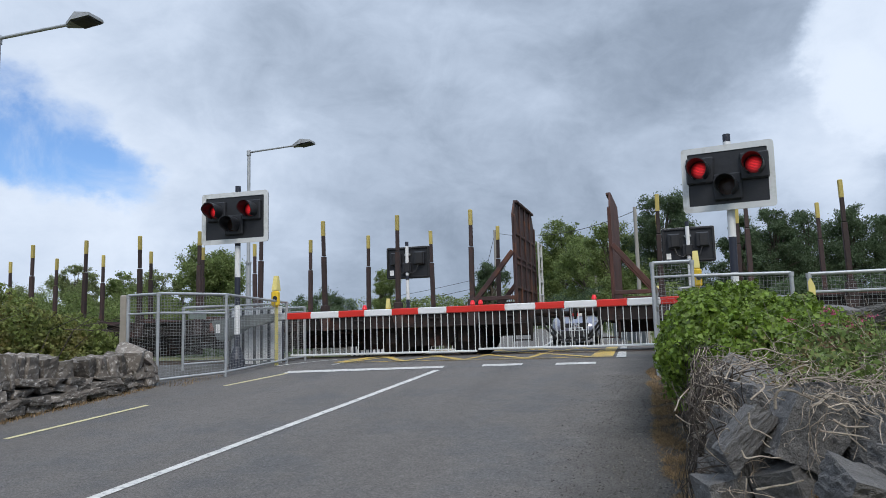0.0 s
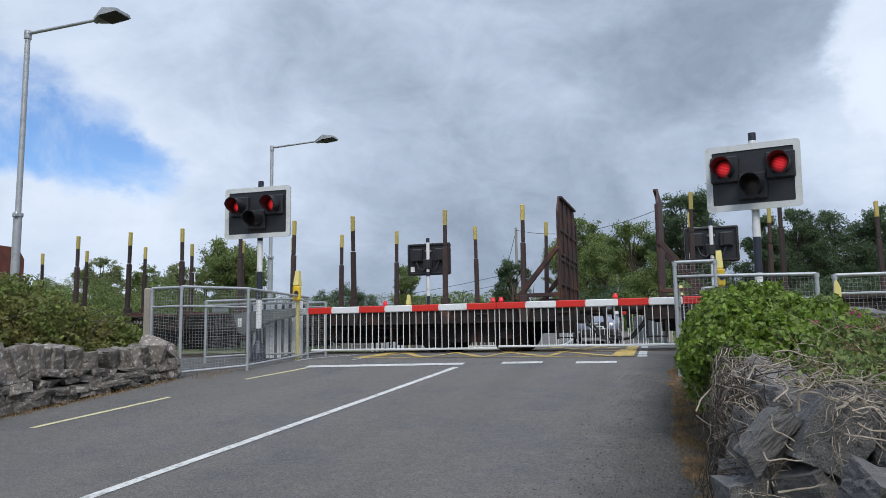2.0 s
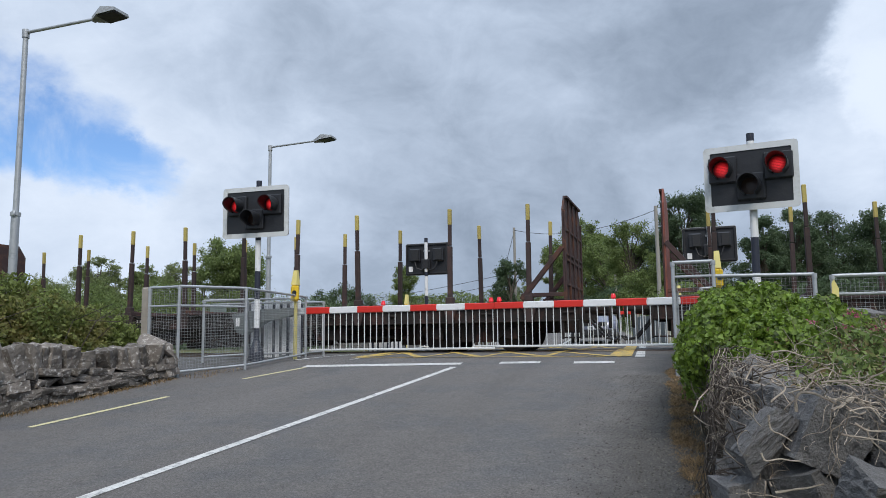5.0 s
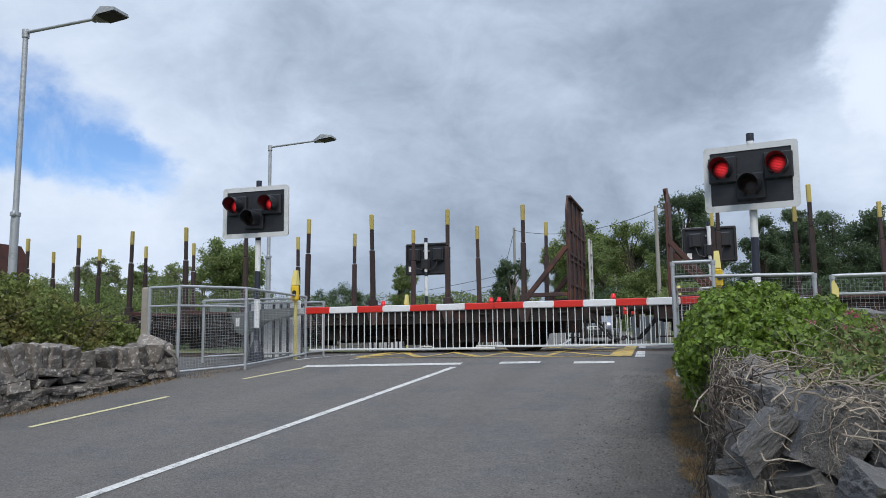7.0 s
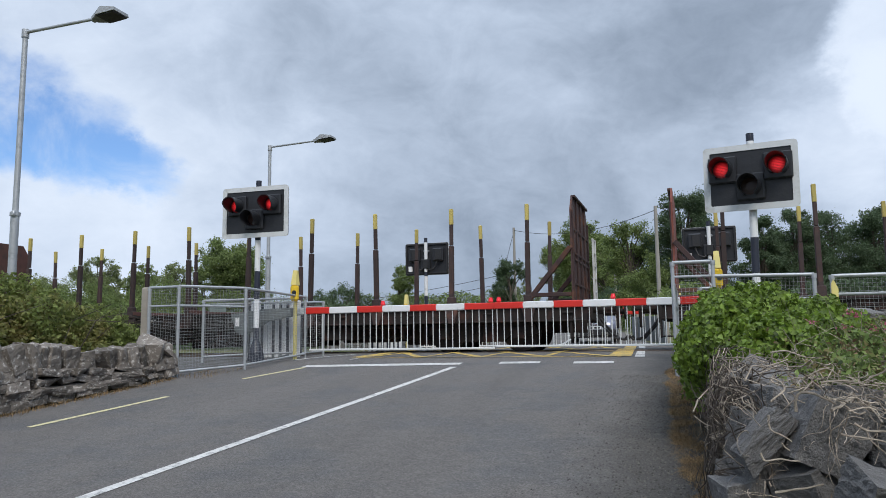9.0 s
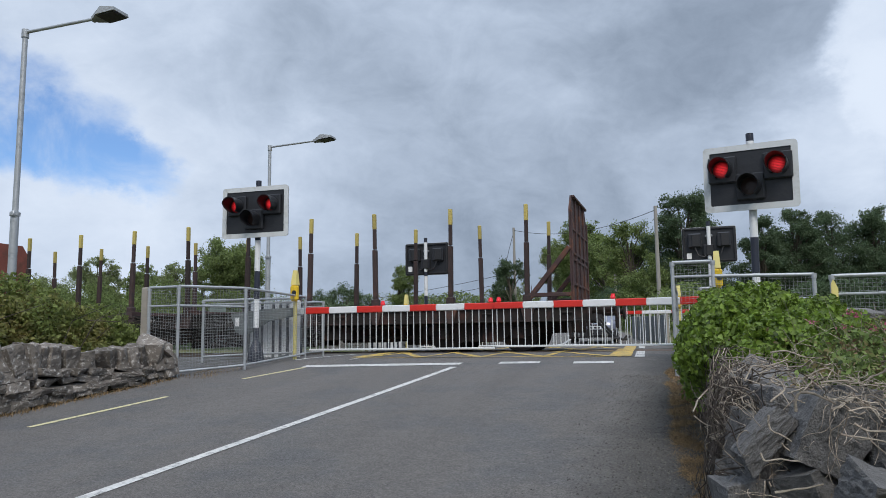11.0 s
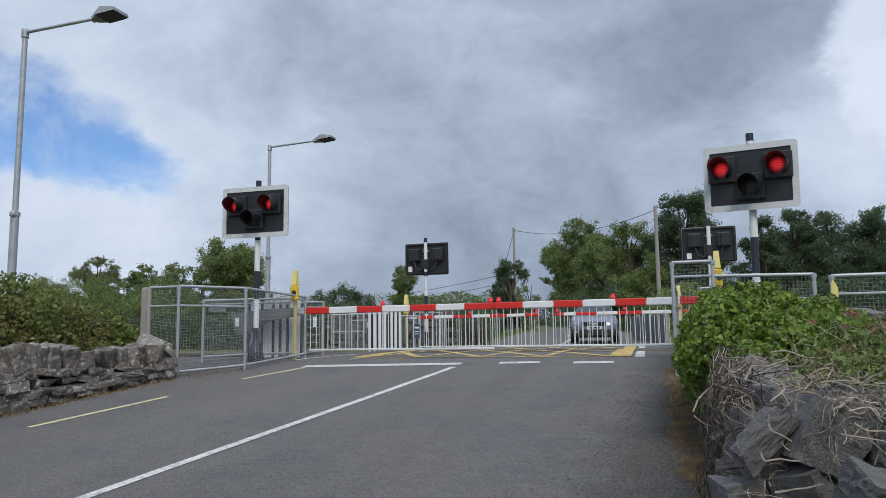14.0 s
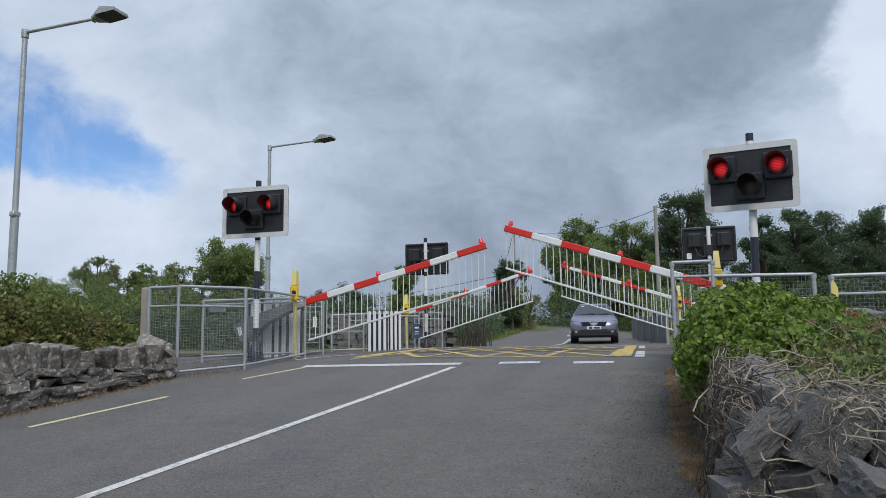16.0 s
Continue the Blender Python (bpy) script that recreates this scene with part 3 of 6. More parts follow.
def rounded(w, h, r, zc):
    """Outline of a rectangle with round corners, half sizes w and h."""
    out = []
    for cx, cz, a0 in ((w - r, h - r, 0), (-w + r, h - r, 90), (-w + r, -h + r, 180), (w - r, -h + r, 270)):
        out += [(cx + r * math.cos(radians(a0 + a)), zc + cz + r * math.sin(radians(a0 + a))) for a in (0, 30, 60, 90)]
    return out


def make_signal(bands, lens_mat, w=0.735, h=0.515):
    root = thing("crossing_signal", "black wig-wag crossing signal with white edged board on a banded post", "crossing signal", group="crossing signals")
    post = Shape()
    z = -0.15
    for top, mi in bands:
        post.rod((0, 0.12, z), (0, 0.12, top), 0.056, n=14, mi=mi)
        z = top
    part("post", post, [NAVY_PAINT, WHITE_PAINT], root, "post with dark blue and white bands", True)
    base = Shape().rod((0, 0.12, -0.16), (0, 0.12, 0.06), 0.17, 0.15, 12).rod((0, 0.12, 0.06), (0, 0.12, 0.3), 0.15, 0.06, 12)
    part("base", base, NAVY_PAINT, root, smooth=True)
    zc, e = 2.84, 0.092
    b = part("board", Shape().prism(rounded(w - 0.01, h - 0.01, 0.05, zc), 0.0, 0.035), BLACK_PAINT, root, "black backing board")
    outer, inner = rounded(w, h, 0.055, zc), rounded(w - e, h - e, 0.015, zc)
    k = len(outer)
    rim = Shape()
    rim.v = [(x, y, z) for y in (-0.014, 0.004) for ring in (outer, inner) for x, z in ring]
    for i in range(k):
        q = (i + 1) % k
        rim.f += [(i, q, k + q, k + i), (2 * k + i, 3 * k + i, 3 * k + q, 2 * k + q), (i, 2 * k + i, 2 * k + q, q), (k + i, k + q, 3 * k + q, 3 * k + i)]
    rim.m = [0] * len(rim.f)
    part("border", rim, BOARD_WHITE, b, "grey white reflective border")
    for x, z, lens, nm in ((-0.385, zc + 0.13, lens_mat, "red_lamp"), (0.385, zc + 0.13, lens_mat, "red_lamp"), (0.0, zc - 0.15, LENS_DARK, "amber_lamp")):
        hs = part(nm, Shape().box((x, -0.03, z), (0.40, 0.07, 0.40), 0.02), BLACK_PAINT, root, "black square lamp housing")
        n = 20
        vs, fs = [], []
        for r, y in ((0.0, -0.012), (0.06, -0.011), (0.1, -0.005), (0.128, 0.0)):
            for i in range(n):
                a = 2 * math.pi * i / n
                vs.append((r * math.cos(a), y, r * math.sin(a)))
        for k in range(3):
            fs += [(k * n + i, k * n + (i + 1) % n, (k + 1) * n + (i + 1) % n, (k + 1) * n + i) for i in range(n)]
        part("lens", Shape().add(vs, fs), lens, hs, "ribbed red lens" if "red" in nm else "dark amber lens", at=pose(x, -0.066, z))
        hood = Shape()
        vs, fs = [], []
        m = 18
        for r in (0.152, 0.138):
            for y, k in ((-0.06, 0.0), (-0.37, 1.0)):
                for i in range(m + 1):
                    a = radians(-62 + 304 * i / m)
                    yy = y + (0.17 * max(0, -math.sin(a) * 0.75 + 0.1) if k else 0)
                    vs.append((x + r * math.cos(a), yy, z + r * math.sin(a)))
        q = m + 1
        for i in range(m):
            fs += [(i, i + 1, q + i + 1, q + i), (2 * q + i, 3 * q + i, 3 * q + i + 1, 2 * q + i + 1), (q + i, q + i + 1, 3 * q + i + 1, 3 * q + i)]
        part("hood", hood.add(vs, fs), BLACK_PAINT, hs, "black sun hood", True)
    for x, z, sx, sz in ((-0.40, zc + 0.12, 0.36, 0.42), (0.38, zc + 0.12, 0.36, 0.42), (0.02, zc - 0.17, 0.3, 0.34)):
        bx = part("lamp_case", Shape().box((x, 0.10, z), (sx, 0.14, sz), 0.03), BLACK_PAINT, root, "black lamp case on the back")
        part("case_lid", Shape().box((x - 0.03, 0.185, z), (sx * 0.6, 0.04, sz * 0.85), 0.015), CAR_TRIM, bx)
    part("back_frame", Shape().box((0, 0.055, zc + h - 0.055), (2 * w - 0.1, 0.05, 0.05), 0.01).box((0, 0.055, zc - h + 0.055), (2 * w - 0.1, 0.05, 0.05), 0.01)
         .box((-w + 0.055, 0.055, zc), (0.05, 0.05, 2 * h - 0.14), 0.01).box((w - 0.055, 0.055, zc), (0.05, 0.05, 2 * h - 0.14), 0.01), CAR_TRIM, root)
    for dz in (0.25, -0.3):
        part("bracket", Shape().box((0, 0.075, zc + dz), (0.2, 0.06, 0.06), 0.01), GALV_DULL, root)
    cab = Shape()
    for x0 in (-0.38, 0.38):
        cab.tube([(x0, 0.16, zc - 0.08), (x0 * 0.8, 0.18, zc - 0.3), (x0 * 0.4, 0.17, zc - 0.36), (0.05, 0.15, zc - 0.28)], 0.018, 6)
    part("cable", cab, WIRE, root, smooth=True)
    part("label_sheet", Shape().box((0.55, 0.045, zc - 0.31), (0.13, 0.03, 0.17), 0.004), LABEL, root, "white paper label on the back")
    return root


TALL_BANDS = ((0.53, 0), (1.10, 1), (1.66, 0), (2.28, 1), (2.42, 0), (3.36, 1), (3.50, 0))
signal = make_signal(TALL_BANDS, LENS_SIDE)
signal.matrix_basis = pose(-8.27, 13.05, -0.01, rz=2)
other = make_signal(((0.75, 0), (1.42, 1), (1.95, 0), (2.42, 1), (3.40, 1), (3.52, 0)), LENS_ON, 0.658, 0.495)
other.matrix_basis = pose(0.825, 11.88, -0.27, 0, 0.8, -12)
SIGNALS = [(-8.06, 22.72, 0.0, 180), (0.46, 22.72, 0.02, 178)]
for x, y, z, a in SIGNALS:
    copy_thing(signal, pose(x, y, z, 0, 0, a))

# ---- barriers: a boom with a hanging skirt that stays upright as the boom lifts ----
BOOM_TIMES = [(0, 0), (7, 0), (14.5, 0), (14.9, 0.03), (15.0, 0.125), (15.1, 0.225), (15.2, 0.325), (15.3, 0.42), (15.4, 0.5), (15.5, 0.58), (15.6, 0.67), (15.7, 0.755), (15.8, 0.84), (15.9, 0.925), (16.0, 1.0), (16.2, 1.17)]
MOVERS = []


def make_barrier(x, y, z, sign, reach, lift, bands, lamps, z_rail, thick=1.0):
    """sign: +1 when the boom points to +x from its pivot."""
    root = thing("barrier", "level crossing barrier with red and white boom and hanging skirt", "barrier", pose(x, y, z), group="crossing barriers")
    ped = part("pedestal", Shape().box((-0.12 * sign, 0.5, -0.42), (0.36, 0.3, 1.05), 0.03).box((-0.12 * sign, 0.5, -0.93), (0.45, 0.4, 0.08), 0.02).rod((-0.05 * sign, 0.13, 0), (-0.05 * sign, 0.5, 0), 0.06, n=12), GREY_PAINT, root, "grey barrier machine case")
    part("door", Shape().box((-0.12 * sign, 0.345, -0.45), (0.28, 0.02, 0.8), 0.006), GALV_DULL, ped)
    bo = part("boom", Shape().box((sign * (0.25 + reach) / 2, 0, 0), (reach - 0.25, 0.06, 0.10 * thick), 0.02), WHITE_PAINT, root, "boom in red and white bands")
    edges = [0.25] + bands + [reach]
    for i, (a, b) in enumerate(zip(edges, edges[1:])):
        r = (0.068 - 0.008 * i / len(edges)) * thick
        part("band", Shape().box((sign * (a + b) / 2, 0, 0), (b - a - 0.002, 0.076, 2 * r), 0.012), RED_PAINT if i % 2 else WHITE_PAINT, bo, "red reflective band" if i % 2 else "white reflective band")
    arm = Shape()
    for yy in (-0.12, 0.12):
        arm.prism([(sign * 0.55, 0.07), (sign * 0.55, -0.07), (-sign * 0.2, -0.19), (-sign * 0.72, -0.46), (-sign * 0.86, -0.42), (-sign * 0.98, -0.03), (-sign * 0.3, 0.05)], yy - 0.012, yy + 0.012)
    part("counterweight_arm", arm, GREY_PAINT, bo, "grey tapered counterweight arm")
    part("counterweight", Shape().box((-sign * 0.76, 0, -0.2), (0.26, 0.2, 0.3), 0.02), GREY_PAINT, bo)
    part("arm_label", Shape().box((-sign * 0.82, -0.14, -0.2), (0.09, 0.01, 0.18), 0.003, tf=None), LABEL, bo, "white label on the counterweight arm")
    for d in lamps:
        lp = part("boom_lamp", Shape().box((sign * d, 0, 0.085), (0.07, 0.07, 0.03), 0.01).rod((sign * d, 0.0, 0.09), (sign * d, 0, 0.16), 0.05, 0.03, 12), LAMP_RED, bo, "red lamp on the boom", True)
    drop = z - z_rail
    bar_me = Shape().rod((0, 0, 0), (0, 0, -drop), 0.0085, n=6).mesh("skirt_bar", BAR_WHITE, True)
    start = 0.75 if sign > 0 else 0.8
    count = int((reach - start - 0.05) / 0.133)
    bars = []
    for i in range(count + 1):
        o = new("skirt_bar", bar_me)
        o.parent = bo
        d = reach - 0.05 - i * 0.133
        o.location = (sign * d, 0, -0.05)
        bars.append((o, (sign * d, 0, -0.05)))
    rail_len = count * 0.133
    rc = reach - 0.05 - rail_len / 2
    rail = part("skirt_rail", Shape().box((0, 0, 0), (rail_len + 0.06, 0.035, 0.04), 0.008), BAR_WHITE, bo, "white bottom rail of the skirt")
    MOVERS.append((root, bo, bars, rail, sign, lift, drop, rc))
    return root


L_BANDS = [0.73, 1.27, 1.88, 2.44, 3.02, 3.57, 4.14]
R_BANDS = [0.72, 1.30, 1.87, 2.41, 2.99, 3.53, 4.10]
make_barrier(-8.35, 14.0, 0.872, 1, 4.74, 14.2, L_BANDS, [2.44, 4.66], 0.125)
make_barrier(1.05, 13.95, 0.872, -1, 4.66, 18.4, R_BANDS, [2.45, 4.57], 0.16)
make_barrier(-9.0, 22.2, 0.97, 1, 4.65, 16.4, [0.78, 1.36, 1.97, 2.57, 3.12, 3.65, 4.2], [2.5, 4.55], 0.12, 0.72)
make_barrier(0.55, 22.2, 0.97, -1, 4.5, 18.6, [0.66, 1.19, 1.97, 2.67, 3.25, 3.85, 4.2], [2.47, 4.40], 0.12, 0.72)

# ---- timber train ----
SPEED, PITCH, LENGTH = 20.56, 20.6, 18.53
STAKES_EVEN = [1.05, 2.86, 4.71, 6.52, 8.34, 10.15, 11.94, 13.74, 15.64, 17.46]
STAKES_PAIRED = [0.73, 2.5, 4.85, 6.63, 8.4, 10.17, 11.72, 13.43, 15.78, 17.66]
TY0, TY1 = -1.45, 1.45


def make_bulkhead(root, x, out, face, body):
    """An end wall with chamfered top corners, ribs on its outer face, and raking braces inside. out: -1 or +1."""
    w, z0, z1, c = 1.3, 1.0, 3.54, 0.36
    outline = [(-w, z0), (w, z0), (w, z1 - c), (w - c * 0.75, z1), (-w + c * 0.75, z1), (-w, z1 - c)]
    tf = pose(x, -0.1, 0, 0, 0, 90)
    b = part("bulkhead", Shape().prism(outline, -0.02, 0.02, tf=tf), face, root, "rusty steel end wall")
    rib = Shape()
    for y in (-1.26, -0.64, 0.0, 0.64, 1.26):
        rib.box((x + out * 0.038, y - 0.1, (z0 + z1 - 0.2 - (0.1 if abs(y) > 1 else -0.15)) / 2), (0.036, 0.08, z1 - z0 - (0.45 if abs(y) > 1 else 0.08)), 0.01)
    for z in (1.5, 2.06, 2.2, 2.75):
        rib.box((x + out * 0.034, -0.1, z), (0.028, 2.5, 0.06), 0.008)
    rib.box((x + out * 0.04, -0.1, z1 - 0.03), (0.09, 2 * (w - c * 0.75), 0.06), 0.01)
    part("rib", rib, body, b)
    for y in (TY0 + 0.05, 1.16):
        r = Shape()
        a = Vector((x - out * 0.02, y, 2.32))
        e = Vector((x - out * 0.98, y, 1.16))
        d = (e - a)
        ang = math.degrees(math.atan2(-d.z, d.x))
        r.box((0, 0, 0), (d.length, 0.09, 0.11), 0.01, tf=Matrix.Translation((a + e) / 2) @ pose(0, 0, 0, 0, ang, 0))
        r.box((x - out * 0.5, y, 1.26), (0.96, 0.08, 0.09), 0.01)
        part("brace", r, body, b, "raking steel brace")
    return b


def make_wagon(face_a, face_b, body, stakes):
    root = thing("timber_wagon", "empty rusty bogie timber wagon with yellow tipped stakes and end walls", "timber wagon", group="timber train")
    L = LENGTH
    fr = Shape()
    for y in (-1.28, 1.28):
        fr.box((L / 2, y, 0.85), (L + 0.5, 0.09, 0.34), 0.015)
        fr.box((L / 2, y * 1.03, 1.01), (L + 0.5, 0.16, 0.04), 0.008)
        fr.box((L / 2, y * 1.03, 0.68), (L + 0.5, 0.16, 0.035), 0.008)
    for y in (-0.3, 0.3):
        fr.box((L / 2, y, 0.70), (L, 0.12, 0.56), 0.01)
    for k in range(15):
        fr.box((0.3 + k * (L - 0.6) / 14, 0, 0.88), (0.12, 2.5, 0.2), 0.01)
    for x in (-0.28, L + 0.28):
        fr.box((x, 0, 0.87), (0.09, 2.72, 0.38), 0.015)
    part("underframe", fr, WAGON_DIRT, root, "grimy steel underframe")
    # gussets under the stakes, rope cleats and a stencilled plate on the sole bar
    for sx in stakes:
        part("stake_gusset", Shape().prism([(sx - 0.16, 1.0), (sx + 0.16, 1.0), (sx + 0.07, 0.66), (sx - 0.07, 0.66)], -1.43, -1.34), STAKE, root)
        part("rope_cleat", Shape().rod((sx + 0.75, -1.36, 0.86), (sx + 1.0, -1.36, 0.86), 0.022, n=6).box((sx + 0.875, -1.34, 0.86), (0.06, 0.06, 0.05), 0.008), WAGON_DIRT, root)
    part("data_plate", Shape().box((L / 2 + 1.4, -1.33, 0.86), (0.42, 0.012, 0.2), 0.003), RUST_RED, root, "dull red data plate")
    part("floor_plate", Shape().box((L / 2, 0, 1.045), (L, 2.55, 0.03), 0.006), body, root)
    make_bulkhead(root, 0.06, -1, face_a, body)
    make_bulkhead(root, L - 0.06, 1, face_b, RUST_DARK)
    low = Shape().box((0, 0, 1.75), (0.104, 0.12, 1.45), 0.012).box((0, 0, 1.12), (0.19, 0.16, 0.3), 0.015)
    low.box((0, 0, 2.74), (0.08, 0.085, 0.5), 0.01)
    st_me = low.mesh("stake", STAKE)
    tip_me = Shape().box((0, 0, 3.17), (0.088, 0.09, 0.38), 0.012).mesh("stake_tip", STAKE_TIP)
    for i, sx in enumerate(stakes):
        for y, sg in ((TY0 + 0.07, 1), (TY1 - 0.07, -1)):
            o = new("stake", st_me)
            o.parent = root
            lean = 0.9 * math.sin(i * 2.3 + sg)
            o.matrix_basis = Matrix.Translation((sx, y, 1.0)) @ pose(0, 0, 0, 0.6 * math.cos(i * 1.7), lean, 0) @ Matrix.Translation((0, 0, -1.0))
            t = new("stake_tip", tip_me)
            t.parent = o
            tagged(t, "worn yellow painted tip")
        part("stake_beam", Shape().box((sx, 0, 1.1), (0.2, 2.9, 0.09), 0.01), body, root)
    wh = Shape()
    n = 28
    for y0, y1, r in ((-0.065, 0.065, 0.42), (0.065, 0.1, 0.455)):
        wh.rod((0, y0, 0), (0, y1, 0), r, n=n)
    wh.rod((0, -0.16, 0), (0, -0.06, 0), 0.12, n=14)
    wh_me = wh.mesh("wheel", WHEEL, True)
    for bx in (2.27, L - 2.27):
        bg = Shape()
        for y in (-1.02, 1.02):
            bg.prism([(-1.35, 0.42), (-1.25, 0.62), (-0.5, 0.7), (0.5, 0.7), (1.25, 0.62), (1.35, 0.42), (1.1, 0.34), (0.75, 0.45), (0.5, 0.22), (-0.5, 0.22), (-0.75, 0.45), (-1.1, 0.34)], y - 0.06, y + 0.06)
            for x in (-0.9, 0.9):
                bg.box((x, y * 1.06, 0.42), (0.3, 0.16, 0.28), 0.03)
            for x in (-0.25, -0.08, 0.09, 0.26):
                bg.rod((x, y * 1.05, 0.24), (x, y * 1.05, 0.62), 0.06, n=8)
        bg.box((0, 0, 0.5), (0.45, 2.1, 0.25), 0.03)
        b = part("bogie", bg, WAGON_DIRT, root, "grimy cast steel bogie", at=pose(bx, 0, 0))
        for x in (-0.9, 0.9):
            for y, q in ((-0.8, 0), (0.8, 180)):
                o = new("wheel", wh_me)
                o.parent = b
                o.matrix_basis = pose(x, y, 0.422, 0, 0, q)
    for x, sg in ((-0.32, -1), (L + 0.32, 1)):
        for y in (-0.95, 0.95):
            part("buffer", Shape().rod((x, y, 0.93), (x + sg * 0.3, y, 0.93), 0.1, n=12).rod((x + sg * 0.3, y, 0.93), (x + sg * 0.52, y, 0.93), 0.07, n=12).rod((x + sg * 0.52, y, 0.93), (x + sg * 0.56, y, 0.93), 0.2, n=16), WAGON_DIRT, root)
        for y in (-0.45, 0.4):
            hose = Shape()
            pts = [(x, y, 0.75), (x + sg * 0.15, y, 0.55), (x + sg * 0.4, y, 0.28), (x + sg * 0.62, y, 0.24), (x + sg * 0.7, y, 0.33)]
            hose.tube(pts, 0.028, 7)
            part("brake_hose", hose, WIRE, root, "black rubber brake hose", True)
        part("coupling_hook", Shape().box((x + sg * 0.2, 0, 0.9), (0.4, 0.08, 0.12), 0.02).box((x + sg * 0.45, 0, 0.72), (0.08, 0.12, 0.42), 0.02), WAGON_DIRT, root)
        part("corner_step", Shape().box((x - sg * 0.05, -1.33, 0.52), (0.05, 0.05, 0.5), 0.008).box((x - sg * 0.45, -1.33, 0.52), (0.05, 0.05, 0.5), 0.008).box((x - sg * 0.25, -1.33, 0.3), (0.42, 0.16, 0.03), 0.006), WAGON_DIRT, root)
    tank = Shape().rod((L / 2 - 2.4, -0.75, 0.55), (L / 2 - 1.3, -0.75, 0.55), 0.17, n=16)
    part("air_tank", tank, WAGON_DIRT, root, smooth=True)
    for bx, bw, bh in ((5.3, 0.9, 0.34), (7.6, 0.55, 0.42), (12.6, 0.8, 0.36)):
        part("equipment_box", Shape().box((bx, -0.95, 0.66 - bh / 2), (bw, 0.5, bh), 0.02), WAGON_DIRT, root)
    part("brake_cylinder", Shape().rod((L / 2 + 0.8, -0.5, 0.55), (L / 2 + 1.4, -0.5, 0.55), 0.14, n=14).box((L / 2 + 2.2, -0.5, 0.55), (1.6, 0.04, 0.05), 0.01), WAGON_DIRT, root)
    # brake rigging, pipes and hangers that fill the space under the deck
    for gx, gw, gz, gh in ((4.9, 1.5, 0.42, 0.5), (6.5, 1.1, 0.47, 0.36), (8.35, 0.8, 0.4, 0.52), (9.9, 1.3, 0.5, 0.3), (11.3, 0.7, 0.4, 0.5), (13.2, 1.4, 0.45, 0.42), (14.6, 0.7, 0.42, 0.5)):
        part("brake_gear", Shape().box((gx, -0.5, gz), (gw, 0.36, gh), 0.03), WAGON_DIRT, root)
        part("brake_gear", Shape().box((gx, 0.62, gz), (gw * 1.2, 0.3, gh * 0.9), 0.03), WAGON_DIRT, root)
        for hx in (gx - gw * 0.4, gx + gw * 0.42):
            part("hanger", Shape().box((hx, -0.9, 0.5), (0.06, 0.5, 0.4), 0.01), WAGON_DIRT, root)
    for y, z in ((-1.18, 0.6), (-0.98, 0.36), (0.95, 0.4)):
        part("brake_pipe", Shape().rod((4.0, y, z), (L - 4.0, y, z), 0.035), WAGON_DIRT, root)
    tr = Shape()
    for y in (-1.1, 1.1):
        tr.rod((4.6, y, 0.72), (6.6, y, 0.46), 0.03).rod((6.6, y, 0.46), (L - 6.6, y, 0.46), 0.03).rod((L - 6.6, y, 0.46), (L - 4.6, y, 0.72), 0.03)
        for x in (6.6, L - 6.6):
            tr.box((x, y, 0.6), (0.1, 0.06, 0.3), 0.01)
    part("truss_rod", tr, WAGON_DIRT, root)
    num = Shape()
    for i in range(5):
        num.box((6.85 + i * 0.1, -1.327, 0.88), (0.05, 0.006, 0.085), 0.001)
    part("number_mark", num, STENCIL, root, "small white stencilled marks")
    return root


red_even = make_wagon(RUST_RED, RUST_DARK, RUST_DARK, STAKES_EVEN)
brown_even = make_wagon(RUST_MID, RUST_DARK, RUST_MID, STAKES_EVEN)
red_paired = make_wagon(RUST_RED, RUST_DARK, RUST_MID, STAKES_PAIRED)
dark_paired = make_wagon(RUST_DARK, RUST_DARK, RUST_DARK, STAKES_PAIRED)
ORDER = [red_even, brown_even, red_paired, dark_paired, red_paired, dark_paired, red_even, brown_even, brown_even, brown_even, red_even, red_even]
WAGONS = []
used = set()
for j, kind in enumerate(ORDER):
    w = copy_thing(kind, pose(0, 18.3, -0.03)) if kind.name in used else kind
    used.add(kind.name)
    # the fourth wagon's trailing end wall stands at -2.85 m three seconds in
    WAGONS.append((w, -2.85 - LENGTH + PITCH * (j - 3)))

for k in (0, 7, 9):
    lad = Shape()
    for y in (0.66, 1.08):
        lad.box((LENGTH + 0.16, y, 1.85), (0.05, 0.045, 1.8), 0.008)
    lad = part("ladder", lad, BOARD_WHITE, WAGONS[k][0], "white painted access ladder")
    for q in range(6):
        part("rung", Shape().rod((LENGTH + 0.16, 0.66, 1.1 + q * 0.325), (LENGTH + 0.16, 1.08, 1.1 + q * 0.325), 0.022, n=8), BOARD_WHITE, lad)
text = bpy.data.curves.new("wagon_number", "FONT")
text.body, text.size, text.extrude = "30524", 0.15, 0.003
text.materials.append(STENCIL)
numbered = WAGONS[4][0]
for child in numbered.children:
    if child.name.startswith("number_mark"):
        bpy.data.objects.remove(child)
        break
tm = new("wagon_number", text)
tm.parent = numbered
tm.matrix_basis = pose(6.85, -1.329, 0.80, 90, 0, 0)

# ---- guard fences ----


